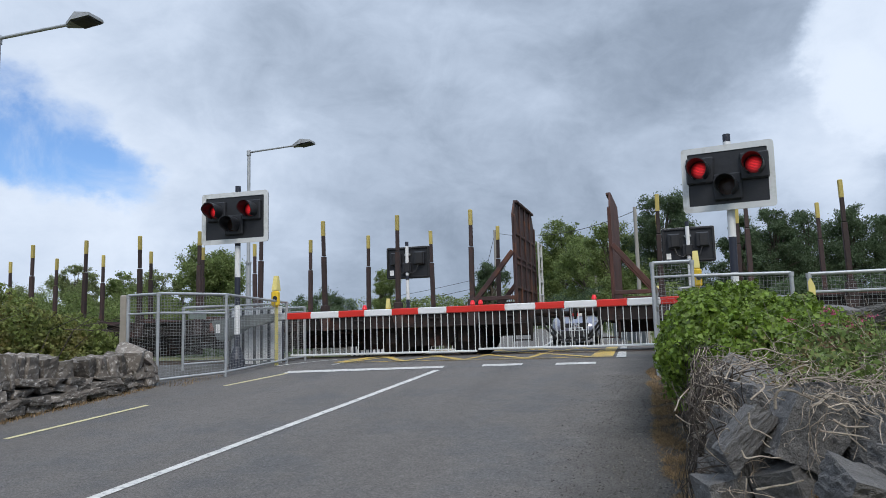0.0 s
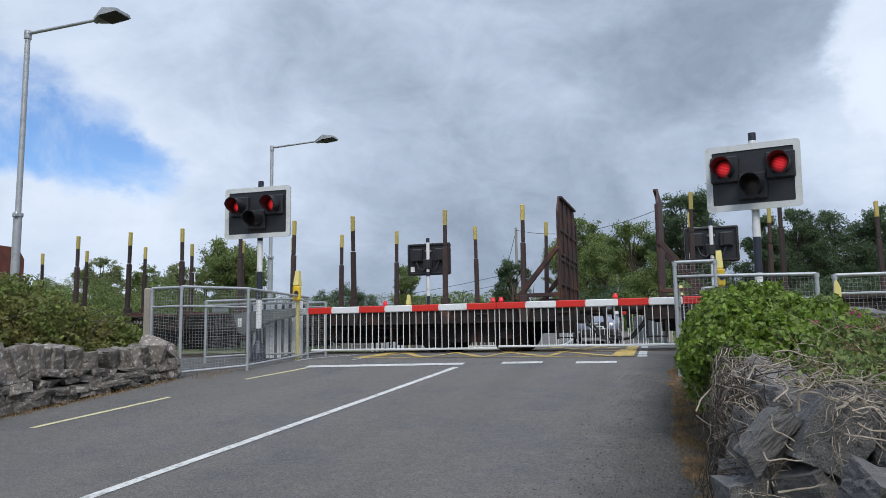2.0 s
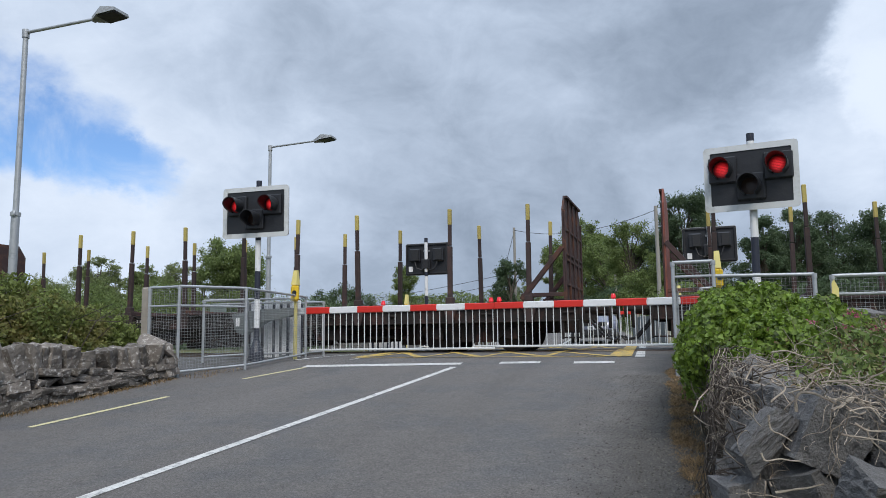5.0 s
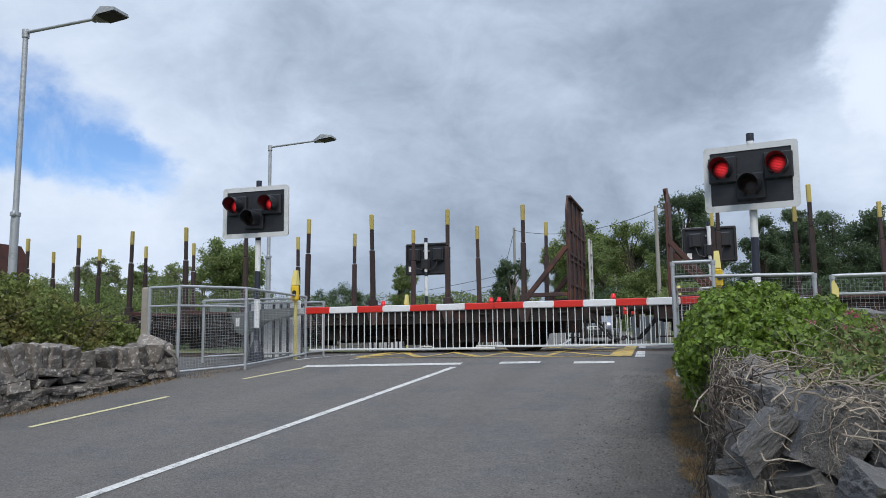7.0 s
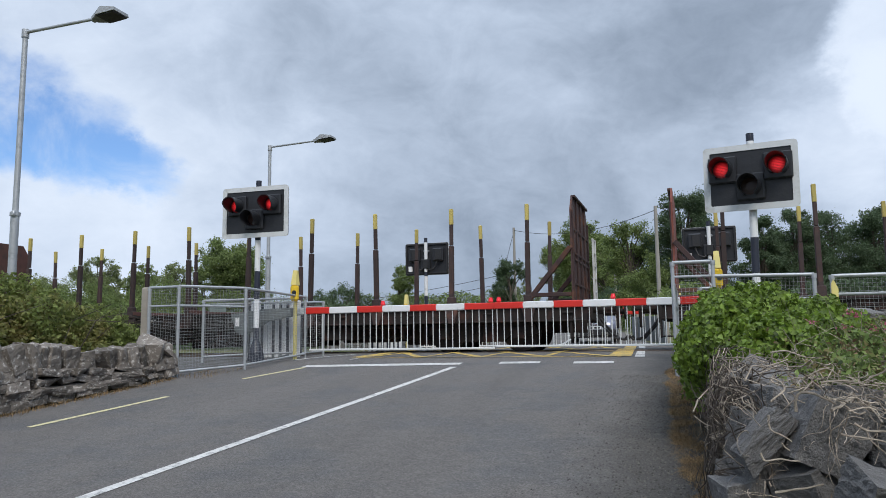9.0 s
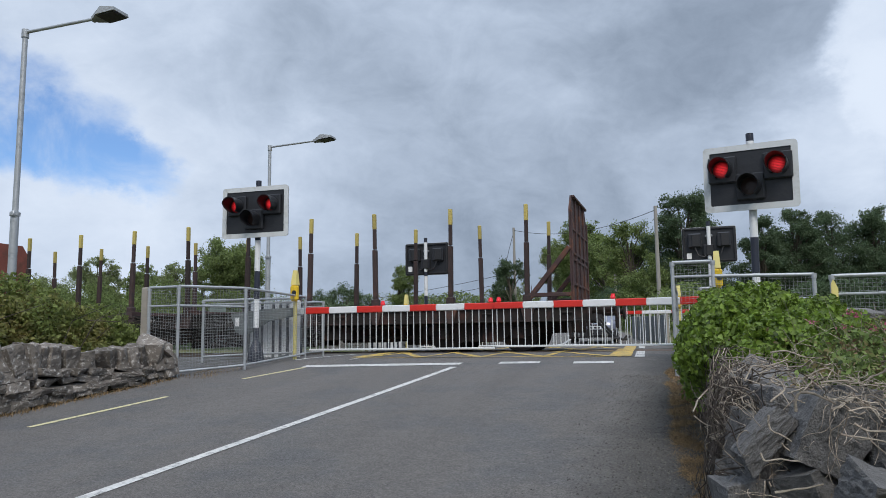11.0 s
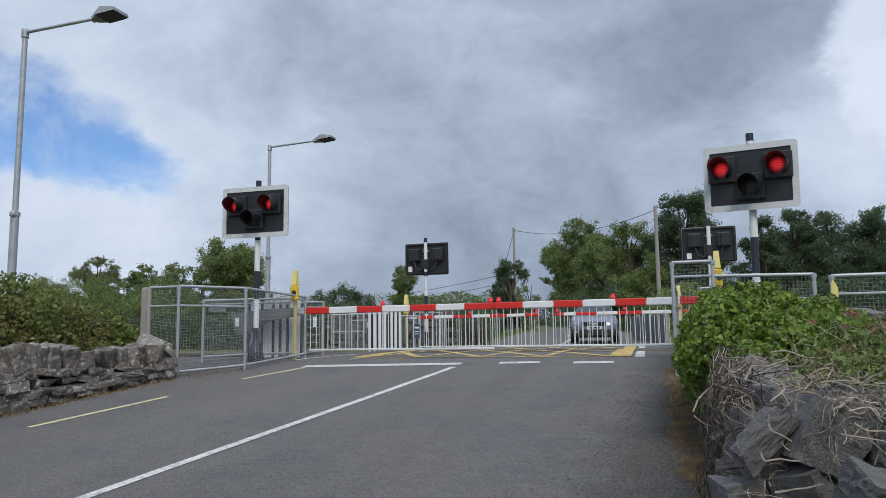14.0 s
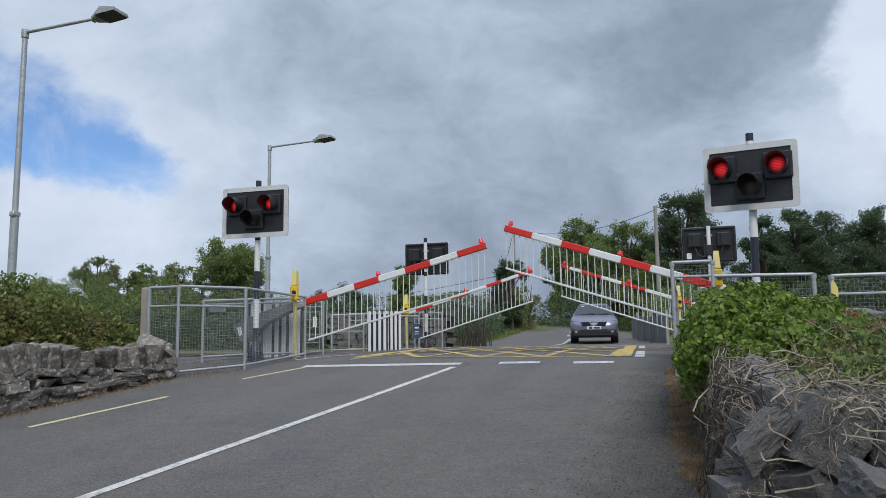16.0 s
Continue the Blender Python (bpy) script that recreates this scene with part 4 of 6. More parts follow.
def make_panel(label, a, b, za, zb, top_a, top_b, mid=None, meshed=True, posts=(True, True), low=0.12, cell=0.05, group="guard fences"):
    """A framed panel from a to b in plan: round posts, rails and welded wire."""
    root = thing("guard_fence", label, "fence", pose(a[0], a[1], 0), group=group)
    d = Vector((b[0] - a[0], b[1] - a[1], 0))
    r = 0.024
    for k, z0, z1, on in ((0, za, top_a, posts[0]), (1, zb, top_b, posts[1])):
        if on:
            part("post", Shape().rod(d * k + Vector((0, 0, z0)), d * k + Vector((0, 0, z1)), r * 1.15, n=10).rod(d * k + Vector((0, 0, z1 - 0.05)), d * k + Vector((0, 0, z1 + 0.012)), r * 1.5, n=10), GALV, root, smooth=True)
    part("top_rail", Shape().rod(Vector((0, 0, top_a)), d + Vector((0, 0, top_b)), r, n=10), GALV, root, smooth=True)
    part("bottom_rail", Shape().rod(Vector((0, 0, za + low)), d + Vector((0, 0, zb + low)), r * 0.9, n=10), GALV, root, smooth=True)
    if mid:
        part("mid_rail", Shape().rod(Vector((0, 0, top_a - mid)), d + Vector((0, 0, top_b - mid)), r * 0.8, n=8), GALV, root, smooth=True)
    if meshed:
        s = Shape()
        n = int(d.length / cell)
        for i in range(1, n):
            f = i / n
            s.rod(d * f + Vector((0, 0, za + (zb - za) * f + low)), d * f + Vector((0, 0, top_a + (top_b - top_a) * f)), 0.002, n=3, cap=False)
        m = int((top_a - za - low) / cell)
        for i in range(1, m):
            f = i / m
            s.rod(Vector((0, 0, za + low + (top_a - za - low) * f)), d + Vector((0, 0, zb + low + (top_b - zb - low) * f)), 0.002, n=3, cap=False)
        part("wire_mesh", s, GALV_DULL, root, "welded square wire mesh")
    return root


PIPE = "galvanised pipe guard fence with welded wire mesh"
make_panel(PIPE, (-8.92, 10.82), (-8.3, 10.80), -0.2, -0.36, 1.19, 1.19, 0.32, posts=(True, False))
make_panel(PIPE, (-8.3, 10.80), (-7.6, 11.74), -0.36, -0.28, 1.2, 1.2, 0.33)
make_panel(PIPE, (-7.6, 11.74), (-7.63, 13.98), -0.28, -0.12, 1.2, 1.16, posts=(False, True))
make_panel(PIPE, (-9.25, 12.8), (-8.75, 13.55), -0.15, -0.12, 1.07, 1.12, 0.08)
make_panel(PIPE, (-8.75, 13.55), (-8.1, 14.4), -0.12, -0.1, 1.12, 1.17, 0.08, posts=(False, True))
make_panel(PIPE, (-7.95, 15.4), (-9.6, 15.75), -0.09, -0.2, 1.13, 1.15, 0.1)
make_panel(PIPE, (-10.35, 20.6), (-9.35, 20.7), -0.12, -0.1, 1.05, 1.05, 0.5, cell=0.07)
make_panel(PIPE, (-8.9, 20.9), (-8.05, 21.9), -0.1, -0.1, 1.0, 1.0, cell=0.07)
make_panel(PIPE, (-10.2, 21.5), (-9.1, 21.5), -0.1, -0.1, 1.1, 1.1, 0.2, cell=0.07)
make_panel(PIPE, (-8.45, 22.6), (-7.8, 23.4), -0.1, -0.1, 1.15, 1.15, 0.2, cell=0.07)
make_panel(PIPE, (-0.28, 11.0), (0.25, 11.0), -0.35, -0.3, 1.26, 1.26, 0.2)
make_panel(PIPE, (0.25, 11.0), (1.5, 11.0), -0.3, -0.2, 1.055, 1.03, 0.32, posts=(False, True))
make_panel(PIPE, (1.71, 11.0), (2.7, 11.0), -0.2, -0.2, 1.0, 1.0, 0.24)
make_panel(PIPE, (2.7, 11.0), (4.6, 11.1), -0.2, -0.2, 1.0, 1.0, 0.24, posts=(False, True))
make_panel(PIPE, (-0.28, 11.0), (-0.3, 13.6), -0.35, -0.12, 1.0, 1.0, 0.3, posts=(False, True))
make_panel(PIPE, (0.1, 14.6), (0.3, 14.6), -0.1, -0.1, 1.12, 1.12, 0.1)
plate = solid("notice_plate", Shape().box((0, 0, 0), (0.33, 0.012, 0.16), 0.004), SIGN_GREEN, "faded grey green plate on the guard fence", "sign", at=pose(-9.06, 13.0, 0.93, 0, 0, 52))
s = Shape()
for i in range(3):
    s.box((0, -0.009, 0.045 - i * 0.045), (0.24 - 0.05 * i, 0.004, 0.014))
part("writing", s, GREY_PAINT, plate)
s = Shape().box((0, 0, 0.55), (0.14, 0.12, 1.55), 0.02)
for z in (0.0, 0.3, 0.6, 0.9, 1.15):
    s.rod((0.02, -0.062, z), (0.02, -0.058, z), 0.012, n=8)
solid("concrete_post", s, CONCRETE, "weathered concrete fence post with bolt holes", "post", at=pose(-9.05, 10.9, -0.12))
s = Shape().box((0, 0, 0.45), (0.13, 0.12, 1.3), 0.02)
solid("concrete_post", s, CONCRETE, "short weathered concrete post in the hedge", "post", at=pose(-11.8, 12.6, -0.1))


def make_palings(x, y, turn, n, h, label):
    root = thing("paling_fence", label, "fence", pose(x, y, -0.08, 0, 0, turn), group="paling fences")
    part("backing", Shape().box((n * 0.08, 0.03, h / 2 - 0.02), (n * 0.16, 0.02, h - 0.12), 0.004), NAVY_PAINT, root, "dark boards behind the palings")
    me = Shape().box((0, 0, h / 2), (0.085, 0.025, h), 0.005).mesh("paling", WHITE_PAINT)
    for i in range(n):
        o = new("paling", me)
        o.parent = root
        o.location = (0.08 + i * 0.16, 0, 0)
    part("rail", Shape().box((n * 0.08, 0.055, 0.25), (n * 0.16, 0.03, 0.06), 0.006).box((n * 0.08, 0.055, h - 0.25), (n * 0.16, 0.03, 0.06), 0.006), NAVY_PAINT, root)
    return root


PALE = "fence of upright white palings over dark boards"
make_palings(-9.3, 14.27, 0, 4, 1.2, PALE)
make_palings(-8.72, 14.27, 8, 5, 1.2, PALE)
make_palings(-9.15, 20.5, 0, 4, 1.2, PALE)
make_palings(-8.6, 20.55, 62, 4, 1.2, PALE)


def make_gate(x, y, turn):
    root = thing("wicket_gate", "grey steel ladder gate beside the crossing", "gate", pose(x, y, -0.1, 0, 0, turn))
    f = Shape()
    for k in (0, 0.5):
        f.rod((k, 0, 0.05), (k, 0, 1.25), 0.02, n=8)
    part("gate_frame", f, GALV_DULL, root, smooth=True)
    for z in (0.1, 0.33, 0.56, 0.79, 1.02, 1.24):
        part("rung", Shape().rod((0, 0, z), (0.5, 0, z), 0.015, n=8), GALV_DULL, root, smooth=True)
    part("notice", Shape().box((0.36, -0.03, 0.95), (0.12, 0.01, 0.3), 0.003), LABEL, root, "small white notice")
    return root


make_gate(-11.15, 20.4, 0)


def make_phone(x, y, z, turn, h=1.76):
    root = thing("telephone_post", "yellow emergency telephone box on a pale yellow post", "telephone post", pose(x, y, z, 0, 0, turn), group="telephone posts")
    part("post", Shape().box((0, 0, (h - 0.6) / 2), (0.062, 0.062, h - 0.5), 0.01), YELLOW_PALE, root, "pale yellow square post")
    c = Shape().box((0, -0.04, h - 0.46), (0.16, 0.15, 0.34), 0.05)
    part("telephone_case", c, YELLOW_PAINT, root, "bright yellow telephone case")
    hood = Shape().add([(-0.06, -0.1, h - 0.3), (0.06, -0.1, h - 0.3), (0.06, 0.06, h - 0.3), (-0.06, 0.06, h - 0.3), (-0.045, -0.03, h), (0.04, -0.03, h), (0.04, 0.03, h), (-0.045, 0.03, h)],
                       [(0, 1, 5, 4), (1, 2, 6, 5), (2, 3, 7, 6), (3, 0, 4, 7), (4, 5, 6, 7), (3, 2, 1, 0)])
    part("sign_hood", hood, YELLOW_PALE, root, "pale yellow wedge above the case")
    part("handset_mark", Shape().rod((0.03, -0.118, h - 0.46), (0.03, -0.122, h - 0.46), 0.05, n=14), BLACK_PAINT, root, "dark round mark")
    return root


make_phone(-7.66, 13.62, -0.08, 0)
make_phone(0.38, 13.6, -0.08, 0)
make_phone(-8.49, 22.0, -0.08, 0)
make_phone(-0.42, 22.0, -0.08, 0)
solid("yellow_plate", Shape().prism([(-0.035, -0.16), (0.045, -0.16), (0.05, 0.03), (0.0, 0.15), (-0.03, 0.1)], -0.01, 0.01), YELLOW_PALE, "small yellow marker plate wired to the guard fence", "sign", at=pose(1.72, 10.95, 0.80))
s = Shape().box((0, 0, 0), (0.2, 0.014, 0.42), 0.005)
bn = solid("blue_notice", s, BLUE_SIGN, "small blue notice on a fence beside the far barrier", "sign", at=pose(-8.1, 21.85, 0.55))
part("writing", Shape().box((0, -0.01, 0.1), (0.13, 0.004, 0.05)).box((0, -0.01, -0.02), (0.12, 0.004, 0.02)).box((0, -0.01, -0.09), (0.12, 0.004, 0.02)), LABEL, bn)
# ---- street lamps and poles ----


def make_lamp(x, y, z, h, reach, rise, turn):
    root = thing("street_lamp", "grey galvanised street lamp with flat square lantern", "street lamp", pose(x, y, z, 0, 0, turn), group="street lamps")
    part("pole", Shape().rod((0, 0, 0), (0, 0, h * 0.45), 0.085, n=14).rod((0, 0, h * 0.45), (0, 0, h * 0.46), 0.105, n=14).rod((0, 0, h * 0.46), (0, 0, h), 0.062, 0.055, n=14).box((0.04, -0.09, h * 0.455), (0.1, 0.06, 0.12), 0.02), GALV, root, smooth=True)
    part("arm", Shape().rod((0, 0, h - 0.12), (0, 0, h + 0.06), 0.075, n=12).rod((0, 0, h), (reach, 0, h + rise), 0.036, 0.032, n=10), GALV, root, smooth=True)
    ang = -math.degrees(math.atan2(rise, reach))
    tf = pose(reach, 0, h + rise, 0, ang - 4, 0) @ Matrix.Diagonal((0.84, 0.92, 0.9, 1))
    hd = part("lantern", Shape().add([(-0.05, -0.1, -0.05), (0.75, -0.24, -0.05), (0.75, 0.24, -0.05), (-0.05, 0.1, -0.05), (-0.05, -0.08, 0.05), (0.3, -0.2, 0.15), (0.3, 0.2, 0.15), (-0.05, 0.08, 0.05), (0.74, -0.22, 0.03), (0.74, 0.22, 0.03), (0.22, -0.25, -0.05), (0.22, 0.25, -0.05)],
                                     [(0, 10, 5, 4), (10, 1, 8, 5), (1, 2, 9, 8), (2, 11, 6, 9), (11, 3, 7, 6), (3, 0, 4, 7), (4, 5, 6, 7), (5, 8, 9, 6), (0, 3, 11, 10), (10, 11, 2, 1)], tf=tf), GALV_DULL, root, "grey lantern case")
    part("bowl", Shape().box((0.46, 0, -0.066), (0.52, 0.43, 0.03), 0.008, tf=tf), LANTERN, hd, "dark glass bowl")
    part("bracket", Shape().box((-0.05, 0, 0.0), (0.14, 0.12, 0.14), 0.02, tf=tf), GALV_DULL, hd)
    return root


make_lamp(-13.44, 12.08, -0.35, 7.3, 1.9, 0.03, 0)
make_lamp(-13.72, 22.5, -0.05, 7.03, 1.8, 0.06, 0)


def make_pole(x, y, z, h, r, label, fittings=True):
    root = thing("utility_pole", label, "utility pole", pose(x, y, z, 0, 0, random.uniform(0, 90)), group="utility poles")
    part("pole", Shape().rod((0, 0, -0.4), (0, 0, h), r, r * 0.72, n=12), TIMBER, root, smooth=True)
    if fittings:
        part("insulator", Shape().rod((0.12, 0, h - 0.35), (0.12, 0, h - 0.15), 0.05, n=10).box((0.06, 0, h - 0.3), (0.16, 0.05, 0.05), 0.01), CONCRETE, root)
        part("down_cable", Shape().tube([(0.2, 0, h - 0.3), (r + 0.03, 0, h - 1.2), (r + 0.03, 0, 1.0)], 0.02, 5), WIRE, root)
    return root


POLE_A, POLE_B, POLE_C = (-13.3, 58.0), (-1.92, 45.0), (-5.8, 60.0)
make_pole(*POLE_A, 1.0, 8.1, 0.13, "slim weathered timber utility pole")
make_pole(*POLE_B, 0.5, 7.37, 0.135, "tall weathered timber utility pole")
make_pole(*POLE_C, 1.1, 5.9, 0.125, "short bare timber pole among trees", False)


def make_wire(a, b, sag, label):
    pts = []
    for i in range(17):
        f = i / 16
        pts.append(Vector(a).lerp(Vector(b), f) - Vector((0, 0, sag * 4 * f * (1 - f))))
    return solid("overhead_wire", Shape().tube(pts, 0.018, 4), WIRE, label, "cable")


make_wire((*POLE_A, 8.9), (*POLE_B, 7.65), 0.75, "overhead telephone wire between timber poles")
make_wire((*POLE_A, 8.8), (-15.2, 57.5, 1.6), 0.0, "thin stay wire running down from a timber pole")
make_wire((-48, 70, 4.2), (-13.3, 58, 5.6), 0.9, "low overhead wire over the hedges")
make_wire((-48, 70, 3.6), (-13.3, 58, 4.9), 0.9, "low overhead wire over the hedges")

# ---- car waiting beyond the crossing ----


def make_car(x, y, z, turn):
    root = thing("car", "silver crossover car waiting on the road beyond the barriers", "car", pose(x, y, z, 0, 0, turn))
    # cross sections along the length: y, half width, sill, shoulder, roof half width, roof height
    secs = [(-2.16, 0.60, 0.36, 0.62, 0.56, 0.70), (-2.08, 0.78, 0.30, 0.68, 0.70, 0.80), (-1.85, 0.87, 0.26, 0.78, 0.74, 0.92), (-1.3, 0.89, 0.24, 0.92, 0.74, 1.03), (-0.95, 0.89, 0.24, 0.98, 0.72, 1.08),
            (-0.25, 0.89, 0.24, 1.02, 0.62, 1.50), (0.3, 0.89, 0.24, 1.03, 0.60, 1.58), (1.2, 0.88, 0.26, 1.04, 0.58, 1.55), (1.75, 0.87, 0.28, 1.05, 0.54, 1.42), (2.1, 0.82, 0.36, 0.98, 0.60, 1.05), (2.16, 0.72, 0.45, 0.9, 0.6, 0.95)]
    s = Shape()
    for yy, w, sill, sh, rw, rh in secs:
        half = [(w * 0.86, sill), (w, sill + 0.12), (w, (sill + sh) / 2 + 0.05), (w * 0.975, sh), ((w * 0.93 + rw) / 2, (sh + rh) / 2), (rw, rh - 0.06), (rw * 0.86, rh)]
        s.v += [(a, yy, b) for a, b in half] + [(-a, yy, b) for a, b in reversed(half)]
    n = 14
    for k in range(len(secs) - 1):
        for i in range(n):
            s.f.append((k * n + i, k * n + (i + 1) % n, (k + 1) * n + (i + 1) % n, (k + 1) * n + i))
            s.m.append(1 if (k in (4, 5, 6, 7) and i in (3, 9)) else 0)
    s.f += [tuple(range(n)), tuple(range((len(secs) - 1) * n, len(secs) * n))]
    s.m += [0, 0]
    part("body", s, [CAR_PAINT, CAR_GLASS], root, "silver painted body", True)
    ws = Shape().add([(-0.74, -0.985, 1.085), (0.74, -0.985, 1.085), (0.60, -0.30, 1.49), (-0.60, -0.30, 1.49), (-0.74, -0.96, 1.075), (0.74, -0.96, 1.075), (0.60, -0.28, 1.47), (-0.60, -0.28, 1.47)], [(0, 1, 2, 3), (7, 6, 5, 4), (0, 4, 5, 1), (1, 5, 6, 2), (2, 6, 7, 3), (3, 7, 4, 0)])
    part("windscreen", ws, CAR_GLASS, root, "dark sloping windscreen")
    bp = part("bumper", Shape().box((0, -2.09, 0.37), (1.62, 0.22, 0.30), 0.07).box((0, -1.97, 0.30), (1.74, 0.3, 0.2), 0.05), CAR_TRIM, root, "black lower bumper")
    part("air_intake", Shape().box((0, -2.2, 0.44), (1.0, 0.03, 0.13), 0.015), CAR_TRIM, bp)
    for sx in (-1, 1):
        part("fog_lamp", Shape().rod((sx * 0.66, -2.19, 0.42), (sx * 0.66, -2.21, 0.42), 0.045, n=12), LAMP_GLASS, bp)
    gr = part("grille", Shape().prism([(-0.42, 0.62), (0.42, 0.62), (0.48, 0.78), (-0.48, 0.78)], -2.175, -2.10), CAR_TRIM, root, "black grille")
    for z in (0.655, 0.70, 0.745):
        part("grille_bar", Shape().box((0, -2.18, z), (0.8, 0.015, 0.014), 0.003), CAR_TRIM, gr)
    part("badge", Shape().rod((0, -2.178, 0.705), (0, -2.195, 0.705), 0.075, n=18).box((0, -2.198, 0.705), (0.2, 0.012, 0.035), 0.004).prism([(-0.17, 0.78), (-0.12, 0.78), (-0.06, 0.65), (-0.09, 0.65)], -2.19, -2.175).prism([(0.17, 0.78), (0.12, 0.78), (0.06, 0.65), (0.09, 0.65)], -2.19, -2.175), CHROME, gr, "round chrome badge with side strips")
    pl = part("number_plate", Shape().box((0, -2.215, 0.56), (0.52, 0.015, 0.11), 0.004), PLATE, root, "white number plate")
    part("plate_mark", Shape().box((-0.13, -2.226, 0.56), (0.12, 0.004, 0.06)).box((0.1, -2.226, 0.56), (0.22, 0.004, 0.06)), BLACK_PAINT, pl)
    for sx in (-1, 1):
        hl = Shape().add([(sx * 0.50, -2.13, 0.68), (sx * 0.55, -2.11, 0.80), (sx * 0.86, -1.86, 0.86), (sx * 0.88, -1.84, 0.72), (sx * 0.50, -2.0, 0.68), (sx * 0.55, -2.0, 0.80), (sx * 0.80, -1.78, 0.86), (sx * 0.80, -1.78, 0.72)], [(0, 1, 2, 3), (1, 5, 6, 2), (2, 6, 7, 3), (0, 4, 5, 1), (0, 3, 7, 4), (4, 7, 6, 5)])
        part("headlamp", hl, LAMP_GLASS, root, "clear swept back headlamp")
        mr = part("door_mirror", Shape().box((sx * 1.0, -0.72, 1.06), (0.2, 0.14, 0.15), 0.05).box((sx * 0.9, -0.72, 1.0), (0.1, 0.06, 0.04), 0.01), CAR_TRIM, root, "black door mirror")
        for yy in (-1.32, 1.32):
            wl_ = part("wheel", Shape().rod((sx * 0.66, yy, 0.335), (sx * 0.885, yy, 0.335), 0.335, n=26), TYRE, root, "black tyre", True)
            part("rim", Shape().rod((sx * 0.88, yy, 0.335), (sx * 0.895, yy, 0.335), 0.21, n=18), GALV, wl_)
        part("roof_rail", Shape().tube([(sx * 0.56, -0.1, 1.55), (sx * 0.56, 0.1, 1.62), (sx * 0.54, 1.1, 1.61), (sx * 0.52, 1.4, 1.54)], 0.018, 6), CAR_TRIM, root)
    part("wiper", Shape().rod((-0.5, -0.995, 1.10), (0.05, -0.93, 1.145), 0.012, n=5).rod((0.1, -0.995, 1.10), (0.6, -0.93, 1.145), 0.012, n=5), CAR_TRIM, root)
    part("window_sticker", Shape().box((-0.42, -0.43, 1.425), (0.1, 0.012, 0.07), 0.001), LABEL, root, "small paper discs behind the glass")
    return root


make_car(-3.88, 30.9, slope(30.9) + 0.0, 7)

# ---- stone walls ----
rng = np.random.default_rng(5)


def rock(sx, sy, sz, seed, points=13, cuts=0, jag=0.0, boxy=(0.75, 0.74, 0.97), layers=0.9):
    """An angular stone: the hull of points near the faces of a box."""
    r = np.random.default_rng(seed)
    bm = bmesh.new()
    for i in range(points):
        p = r.uniform(-1, 1, 3)
        p /= np.abs(p).max()
        p *= r.uniform(0.82, 1.0)
        bm.verts.new((p[0] * sx / 2, p[1] * sy / 2, p[2] * sz / 2))
    for a in (-1, 1):
        for b in (-1, 1):
            for c in (-1, 1):
                if r.uniform() < boxy[0]:
                    k = r.uniform(boxy[1], boxy[2], 3)
                    bm.verts.new((a * k[0] * sx / 2, b * k[1] * sy / 2, c * k[2] * sz / 2))
    h = bmesh.ops.convex_hull(bm, input=bm.verts)
    loose = [v for v in bm.verts if not v.link_faces]
    bmesh.ops.delete(bm, geom=loose, context="VERTS")
    if cuts:
        bmesh.ops.triangulate(bm, faces=bm.faces)
        bmesh.ops.subdivide_edges(bm, edges=bm.edges, cuts=cuts, use_grid_fill=True)
        off = Vector(r.uniform(0, 50, 3))
        ax = Vector(r.normal(size=3)).normalized()
        lay = r.uniform(9, 16)
        for v in bm.verts:
            nz = noise.noise(v.co * 9 + off) * 0.6 + noise.noise(v.co * 22 + off) * 0.4 - abs(noise.noise(v.co * 5 + off))
            k = math.floor(v.co.dot(ax) * lay + 1.6 * noise.noise(v.co * 4 + off))
            v.co += v.co.normalized() * (nz * jag + (math.sin(k * 12.9) * 0.5) * jag * layers)
    me = bpy.data.meshes.new("stone")
    bm.to_mesh(me)
    bm.free()
    return me


wall_l = tagged(new("wall_left"), "rubble limestone wall with upright coping stones along the road", "stone wall", kind="structure")
core = Shape()
ysl = [-6, 0, 4, 6, 8, 10.45]
for x, dz in ((-8.52, 0), (-8.52, 1), (-8.85, 1), (-8.85, 0)):
    core.v += [(x, y, slope(y) - 0.2 if dz == 0 else -0.02) for y in ysl]
m = len(ysl)
for k in range(4):
    core.f += [(k * m + i, k * m + i + 1, ((k + 1) % 4) * m + i + 1, ((k + 1) % 4) * m + i) for i in range(m - 1)]
core.f += [(0, m, 2 * m, 3 * m), (m - 1, 4 * m - 1, 3 * m - 1, 2 * m - 1)]
core.m = [0] * len(core.f)
part("wall_core", core, SHADE_CORE, wall_l)
STONES = []
for i in range(16):
    me = rock(0.36, 0.44, 0.2, 100 + i, 4, cuts=4, jag=0.022, boxy=(0.9, 0.7, 1.0), layers=0.4)
    me.materials.append(STONE)
    STONES.append(me)
FAR_STONES = []
for i in range(6):
    me = rock(0.34, 0.42, 0.2, 150 + i, 3, cuts=1, jag=0.015, boxy=(1.0, 0.76, 1.0), layers=0.2)
    me.materials.append(STONE_DARK)
    FAR_STONES.append(me)
COPES = []
for i in range(12):
    me = rock(0.40, 0.245, 0.45, 200 + i, 4, cuts=6, jag=0.032, boxy=(0.9, 0.6, 0.98), layers=0.5)
    me.materials.append(STONE)
    COPES.append(me)
y = 3.4
